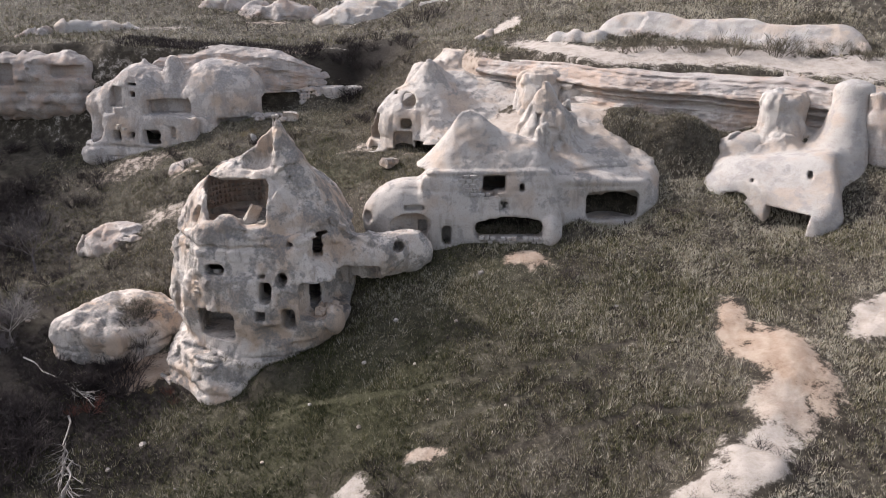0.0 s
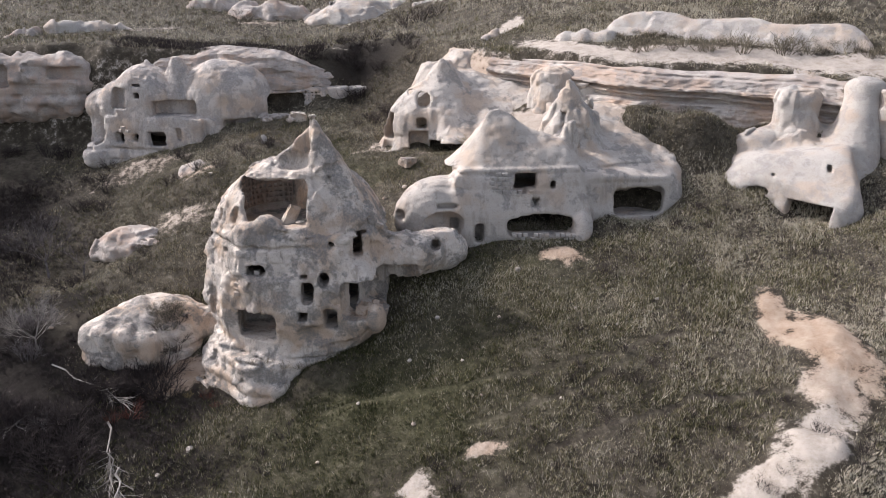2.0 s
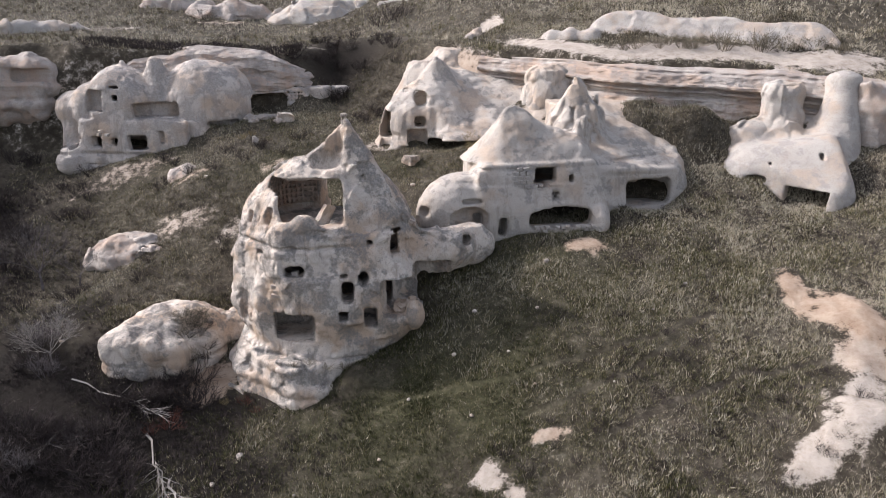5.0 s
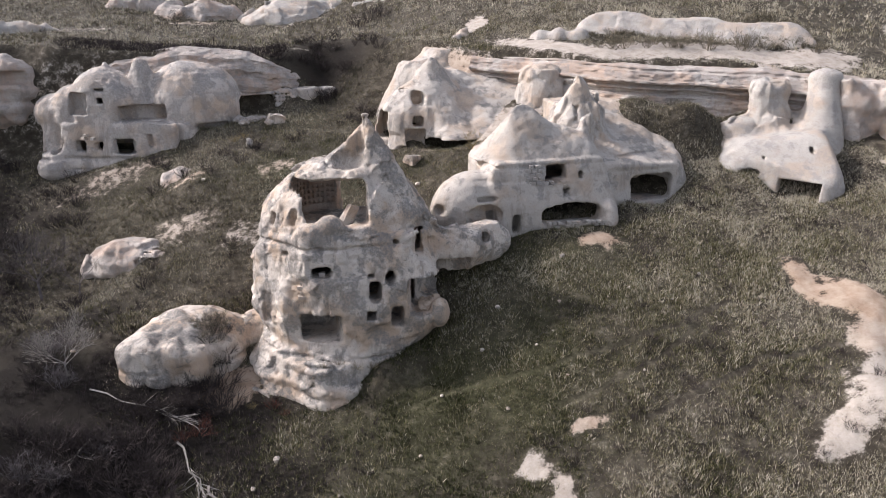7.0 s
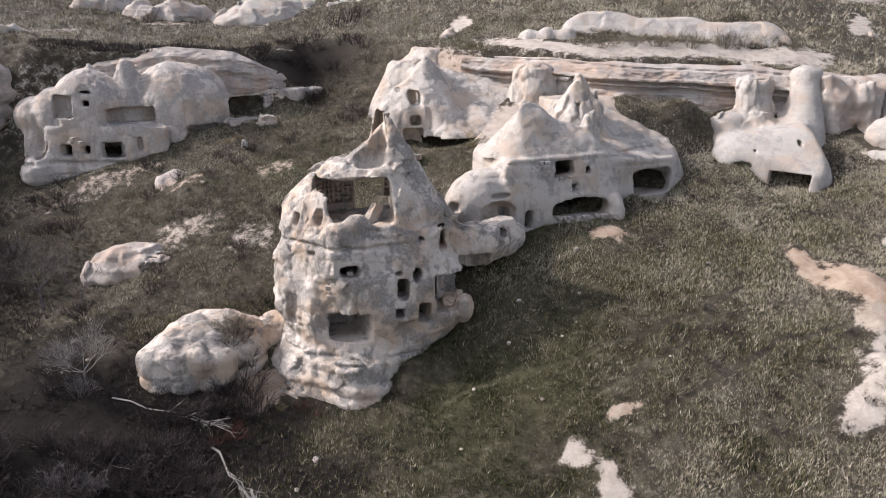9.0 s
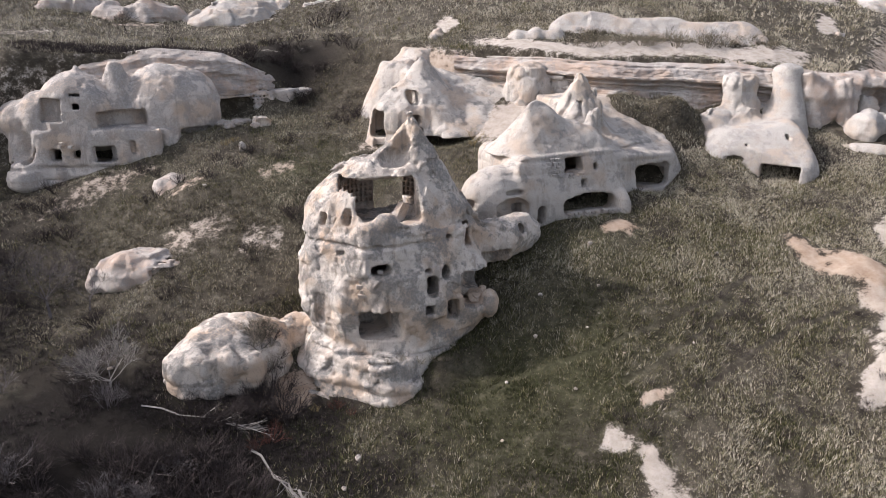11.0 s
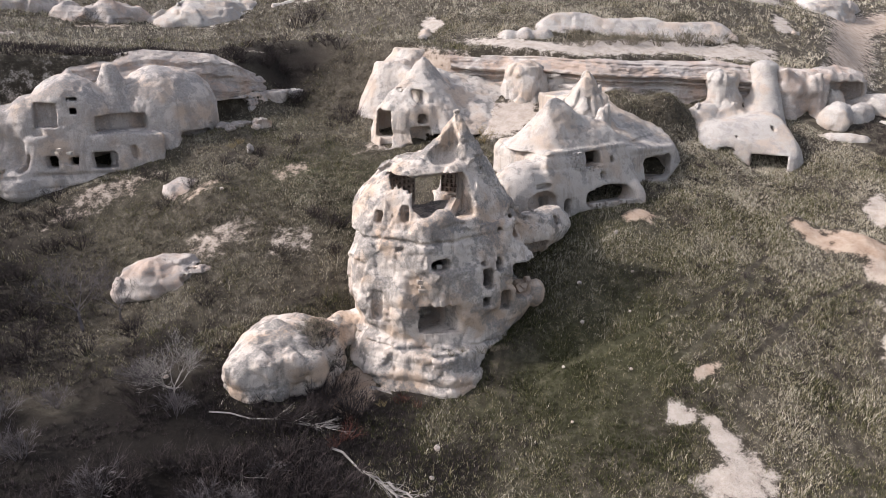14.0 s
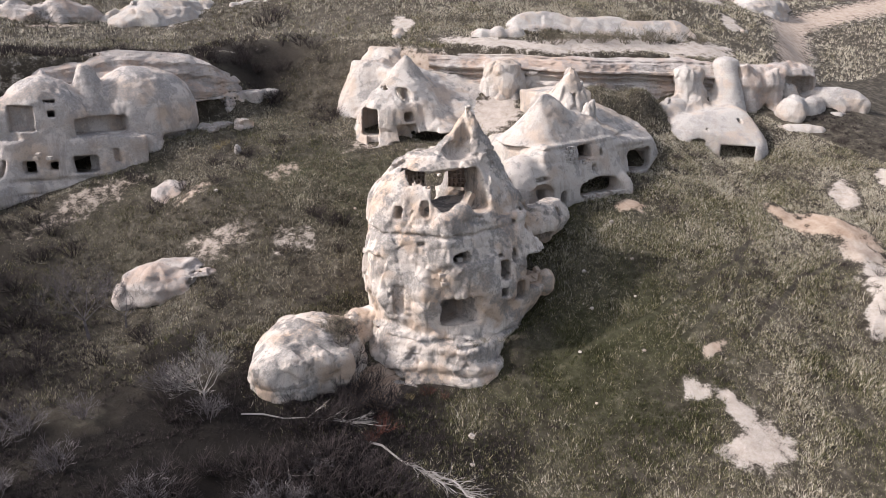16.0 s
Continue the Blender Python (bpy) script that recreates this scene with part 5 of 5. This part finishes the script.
for i in range(20):
    k = i / 19
    shrub(18.0 + 24.0 * k, 77.6 - 5.6 * k + 0.7 * math.sin(5.1 * i), 1.0 + 0.5 * math.sin(2.3 * i) ** 2, BRUSH, "grey-green rounded bush along the white terrace", "shrub", 0.8)
DARK = "dark leafless thicket shrub of fine grey twigs"
copse("gully_thicket", 120, (-48, -22), (36, 50), (1.0, 2.0), TWIG, "dense dark thicket of leafless grey twigs in the gully", lambda x, y: y < 48 - (x + 40) * 0.1 and y + x * 0.35 < 37 and x < -28.5)
copse("gully_brush", 14, (-50, -27), (38, 62), (0.9, 1.8), ASH, "pale leafless brush standing in the dark thicket", lambda x, y: x < -34 or y < 46)
thicket(20, (-31.5, -24.0), (48.0, 50.6), (1.3, 2.2), TWIG, DARK)
thicket(16, (-55, -37), (52, 66), (0.9, 1.7), TWIG, DARK)
copse("west_thicket", 34, (-60, -40), (62, 86), (1.0, 2.2), TWIG, "dark leafless thicket below the cave cliff", lambda x, y: x < -44 or y > 74)
thicket(12, (-60, -47), (88, 94), (1.0, 2.2), TWIG, DARK)
copse("hollow_thicket", 34, (-20, -3), (94, 110), (0.9, 1.9), TWIG, "dark leafless thicket in the hollow of the slope")
thicket(8, (-46, -26), (99, 104), (0.8, 1.5), TWIG, "dark scrub bush along the slope above the domed rock")
thicket(8, (-12, -7), (84, 92), (0.9, 1.6), TWIG, DARK)
thicket(22, (-33, -16), (63, 85), (0.7, 1.4), TWIG, "small dark leafless shrub on the grass slope")
thicket(8, (12.5, 23), (66.0, 69.0), (0.6, 1.1), BRUSH, "brown scrub bush on the slope below the cliff")
thicket(4, (26, 33), (61, 64), (0.4, 0.8), BRUSH, "brown scrub bush on the slope below the cliff")
thicket(10, (-60, 40), (104, 135), (0.5, 1.4), BRUSH, "grey scrub bush on the hillside", lambda x, y: abs(x + 20) > 6)
thicket(6, (15, 70), (78, 120), (0.5, 1.2), BRUSH, "grey scrub bush on the hillside")
copse("meadow_cushions", 60, (-1, 18), (29, 42), (0.25, 0.6), TWIG, "low cushions of grey twigs in the dry meadow")
thicket(14, (4, 30), (30, 44), (0.35, 0.75), TWIG, "small grey shrub in the meadow", lambda x, y: x < 15 or y > 44)
thicket(10, (33, 50), (42, 52), (0.4, 0.9), TWIG, "small grey shrub in the meadow")
thicket(10, (11, 22), (53, 58), (0.4, 0.8), TWIG, "small grey shrub beside the rock")
for x, y, s in ((-3.0, 115.5, 2.8), (-5.2, 114.0, 2.2), (-1.2, 117.0, 2.0)):
    shrub(x, y, s, TWIG, "large dark leafless bush in the hillside gully")
for i in range(22):
    x = 11.0 + 1.25 * i
    on_rock(x, float(edge_line(np.array([x]))[0]) + 0.8 + 0.5 * math.sin(i * 2.3), 19.5 + 0.3 * math.sin(i * 1.7), 0.35 + 0.15 * math.sin(i * 3.1), BRUSH, "dry brush rooted on a cliff ledge")
for x, y, s in ((26.6, 74.8, 1.5), (29.8, 73.6, 2.0), (33.6, 72.4, 2.1), (36.0, 72.0, 1.3), (23.0, 75.6, 0.9), (41.0, 69.5, 1.2)):
    shrub(x, y, s, BRUSH, "round grey-green bush on the white terrace")
for x, y, s in ((9.6, 49.6, 0.9), (9.1, 38.9, 0.8), (-4.2, 36.0, 0.9), (-3.2, 34.2, 0.8), (17.5, 32.6, 0.7), (19.0, 30.8, 0.8), (22.8, 33.0, 0.9), (-29.4, 78.6, 1.1), (-26.5, 77.0, 1.2), (-41.2, 81.5, 1.5), (-43.0, 83.0, 1.3)):
    shrub(x, y, s, TWIG, "low dark grey shrub with bare twigs")
for x, y, s in ((-26.8, 46.0, 1.1), (-27.8, 45.4, 0.8), (-21.4, 47.6, 0.7), (-20.6, 46.6, 0.5)):
    shrub(x, y, s, RUST, "rust-red twiggy shrub at the foot of the rock")
for x, y, s in ((-24.0, 83.6, 0.7), (-23.0, 84.2, 0.6), (0.5, 70.6, 0.6), (-22.9, 48.0, 0.5)):
    shrub(x, y, s, STRAW, "straw-yellow tuft of dry stalks")


for x, y, z, s in ((-13.4, 50.5, 11.0, 0.5), (-14.3, 50.7, 11.1, 0.5), (-12.7, 50.3, 10.9, 0.4), (-16.5, 46.9, 1.9, 0.6), (-17.6, 46.8, 1.9, 0.5), (-15.2, 46.4, 1.7, 0.6), (-14.0, 46.4, 1.6, 0.6), (-13.0, 46.3, 1.5, 0.6), (-6.6, 52.4, 9.9, 0.5), (-7.4, 52.2, 9.8, 0.4), (-26.0, 54.4, 3.4, 0.8), (-25.3, 53.8, 3.1, 0.8), (-25.8, 53.0, 2.6, 0.7), (-26.6, 53.6, 3.2, 0.6), (-25.0, 54.6, 3.3, 0.9), (-26.4, 52.6, 2.4, 0.8), (-27.2, 53.8, 3.5, 0.6)):
    on_rock(x, y, z, s, BRUSH, "dry brush rooted on a rock ledge")
for i in range(16):
    x, y = -26.4 + 0.55 * (i % 4) + 0.2 * math.sin(i), 51.9 + 0.75 * (i // 4) + 0.2 * math.cos(3 * i)
    on_rock(x, y, -0.3 + 4.0 * math.sqrt(max(0.05, 1 - ((x + 27.6) / 4.7) ** 2 - ((y - 55.6) / 4.4) ** 2)), 0.8 + 0.15 * (i % 3), (BRUSH, TWIG)[i % 2], "olive brush growing over the boulder")
on_rock(-1.4, 57.2, 12.9, 0.6, TWIG, "small dark bush rooted on the rock shoulder")


def bare_tree(x, y, tall, mat, label, seed, kids=3):
    rnd = random.Random(seed)
    root = new("bare_tree")
    root.matrix_basis = pose(x, y, h1(x, y) - 0.1)
    trunk, limbs = [], []
    p, r = Vector((0, 0, 0)), 0.028 * tall
    for i in range(3):
        q = p + Vector((rnd.gauss(0, 0.06), rnd.gauss(0, 0.06), tall * 0.11))
        trunk.append((tuple(p), tuple(q), r, r * 0.85))
        p, r = q, r * 0.85
    for i in range(7):
        a = i * 0.9 + rnd.uniform(-0.3, 0.3)
        d = Vector((math.cos(a) * 0.75, math.sin(a) * 0.75, rnd.uniform(0.4, 1.0))).normalized()
        grow(rnd, p - Vector((0, 0, 0.05 * i)), d, tall * rnd.uniform(0.34, 0.46), r * 0.5, 3, limbs, 0.5, 0.08, kids)
    for name, segs in (("trunk", trunk), ("crown", limbs)):
        V, F = ribbons(segs)
        sheet(name, V, F, mat, root, False)
    return tagged(root, label, "tree")


bare_tree(-41.6, 66.4, 6.0, ASH, "leafless grey tree with a wide crown of bare branches", 3)
bare_tree(-38.6, 67.2, 3.6, ASH, "small leafless dark tree beside the taller tree", 8, 2)
bare_tree(-36.6, 53.4, 4.2, DEAD, "pale leafless bush-like tree above the dark thicket", 12)
bare_tree(-33.0, 122.9, 3.5, TWIG, "small leafless tree on the hillside", 14, 2)
bare_tree(-27.0, 112.0, 3.0, TWIG, "small leafless tree on the hillside", 15, 2)
bare_tree(0.6, 70.2, 2.0, STRAW, "thin leafless sapling before the low cave", 17, 2)


def log(a, b, r, seed, label, twigs=26):
    rnd = random.Random(seed)
    A, B = Vector((*a, h1(*a) + r)), Vector((*b, h1(*b) + r * 0.8 + 0.1))
    root = new("dead_tree")
    root.matrix_basis = Matrix.Translation(A)
    stem, side = [], []
    p, d = Vector((0, 0, 0)), (B - A)
    for i in range(6):
        q = d * ((i + 1) / 6) + Vector((rnd.gauss(0, 0.12), rnd.gauss(0, 0.12), rnd.uniform(0, 0.15)))
        stem.append((tuple(p), tuple(q), r * (1 - 0.12 * i), r * (0.88 - 0.12 * i)))
        p = q
    for i in range(twigs):
        p = d * rnd.uniform(0.45, 1.0)
        e = (d.normalized() + Vector((rnd.gauss(0, 0.35), rnd.gauss(0, 0.35), rnd.uniform(0, 0.5)))).normalized()
        grow(rnd, p, e, rnd.uniform(0.7, 1.6), 0.035, 1, side, 0.3, 0.0, 2)
    for name, segs in (("trunk", stem), ("brushwood", side)):
        V, F = ribbons(segs)
        tagged(sheet(name, V, F, DEAD, root, False), kind="stuff" if name == "brushwood" else "")
    return tagged(root, label, "dead wood")


log((-28.1, 45.3), (-25.8, 39.6), 0.1, 1, "bleached fallen trunk with broken twigs in the grass")
log((-34.0, 46.9), (-34.6, 43.0), 0.11, 2, "bleached fallen trunk lying among dark shrubs", 6)
log((-34.8, 51.6), (-27.0, 46.9), 0.08, 3, "long grey fallen branch below the boulder", 16)
log((-25.8, 41.0), (-24.6, 37.0), 0.1, 5, "bleached fallen trunk with a fan of twigs", 22)

# ---- loose stones ----
def stone(x, y, size, mat=WHITE, seed=0, name="stone", label="pale stone lying in the grass", tall=0.75, up=0.25):
    rnd = random.Random(seed)
    bm = bmesh.new()
    bmesh.ops.create_icosphere(bm, subdivisions=2, radius=1.0)
    o = Vector((seed * 3.7, seed * 1.3, 0.5))
    for v in bm.verts:
        k = 1 + 0.45 * noise.noise(v.co * 1.2 + o) + 0.15 * noise.noise(v.co * 3 + o)
        v.co = Vector((v.co.x * k, v.co.y * k * 0.85, v.co.z * k * tall))
    ob = part(name, bm, mat)
    ob.matrix_basis = pose(x, y, h1(x, y) + size * up, 0, 0, rnd.uniform(0, 360)) @ Matrix.Scale(size, 4)
    return tagged(ob, label, "stone", "loose stones")


for i, (x, y, s) in enumerate(((3.0, 51.4, 0.35), (-3.6, 48.6, 0.28), (-5.8, 45.5, 0.26), (-21.4, 42.3, 0.36), (-5.6, 39.9, 0.22), (-23.0, 40.2, 0.25), (1.0, 47.0, 0.2), (-9.5, 43.2, 0.2), (-2.0, 44.0, 0.16), (6.5, 46.2, 0.18),
                               (-36.8, 56.2, 0.28), (12.5, 46.0, 0.2), (-1.0, 40.5, 0.16), (-12.0, 39.0, 0.18), (9.0, 44.0, 0.15), (-17.6, 38.0, 0.17), (4.0, 38.8, 0.14), (-27.2, 75.6, 0.3), (-16.0, 68.0, 0.25), (-8.0, 66.5, 0.3), (-6.0, 67.5, 0.35))):
    stone(x, y, 0.78 * s, PALE, i + 1)
stone(-22.4, 81.9, 0.42, WHITE, 33, "standing_stone", "small upright whitish stone on the grass slope", 1.5, 0.9)
for i in range(16):
    rnd = random.Random(i)
    stone(-21.8 + rnd.uniform(-2.4, 2.0), 88.6 + rnd.uniform(-1.2, 0.8), rnd.uniform(0.25, 0.7), DOME, 60 + i, "rubble_stone", "grey fallen rubble block before the cave mouth", 0.7)


def fallen_block(x, y, z, size, turn, label):
    bm = bmesh.new()
    bmesh.ops.create_cube(bm, size=1.0)
    bmesh.ops.subdivide_edges(bm, edges=list(bm.edges), cuts=2, use_grid_fill=True)
    for v in bm.verts:
        v.co += 0.22 * noise.noise_vector(v.co * 1.6 + Vector((x, y, z))) - v.co * 0.12 * v.co.length
    ob = part("fallen_block", bm, PALE)
    ob.matrix_basis = pose(x, y, z, *turn) @ Matrix.Diagonal((*size, 1))
    return tagged(ob, label, "rock block")


fallen_block(-14.8, 51.7, 11.9, (0.9, 0.7, 2.1), (12, 28, 20), "leaning pale slab standing on the broken chamber floor")
fallen_block(-15.9, 51.2, 11.4, (0.9, 0.8, 0.9), (0, 10, 50), "broken pale block on the chamber floor")
for i in range(14):
    rnd = random.Random(90 + i)
    fallen_block(-8.9 + rnd.uniform(-0.7, 0.9), 49.4 + rnd.uniform(-0.4, 1.0), 4.7 + rnd.uniform(-0.2, 0.5), [rnd.uniform(0.35, 0.8) for _ in range(3)], [rnd.uniform(0, 90) for _ in range(3)], "broken rubble block under the rock overhang")
fallen_block(-19.2, 88.0, h1(-19.2, 88.0) + 0.4, (2.0, 1.2, 1.1), (5, 8, 15), "large grey fallen block beside the cave mouth")
fallen_block(-5.6, 71.8, h1(-5.6, 71.8) + 0.4, (1.6, 1.2, 1.0), (5, 8, 40), "pale fallen block below the cut windows")
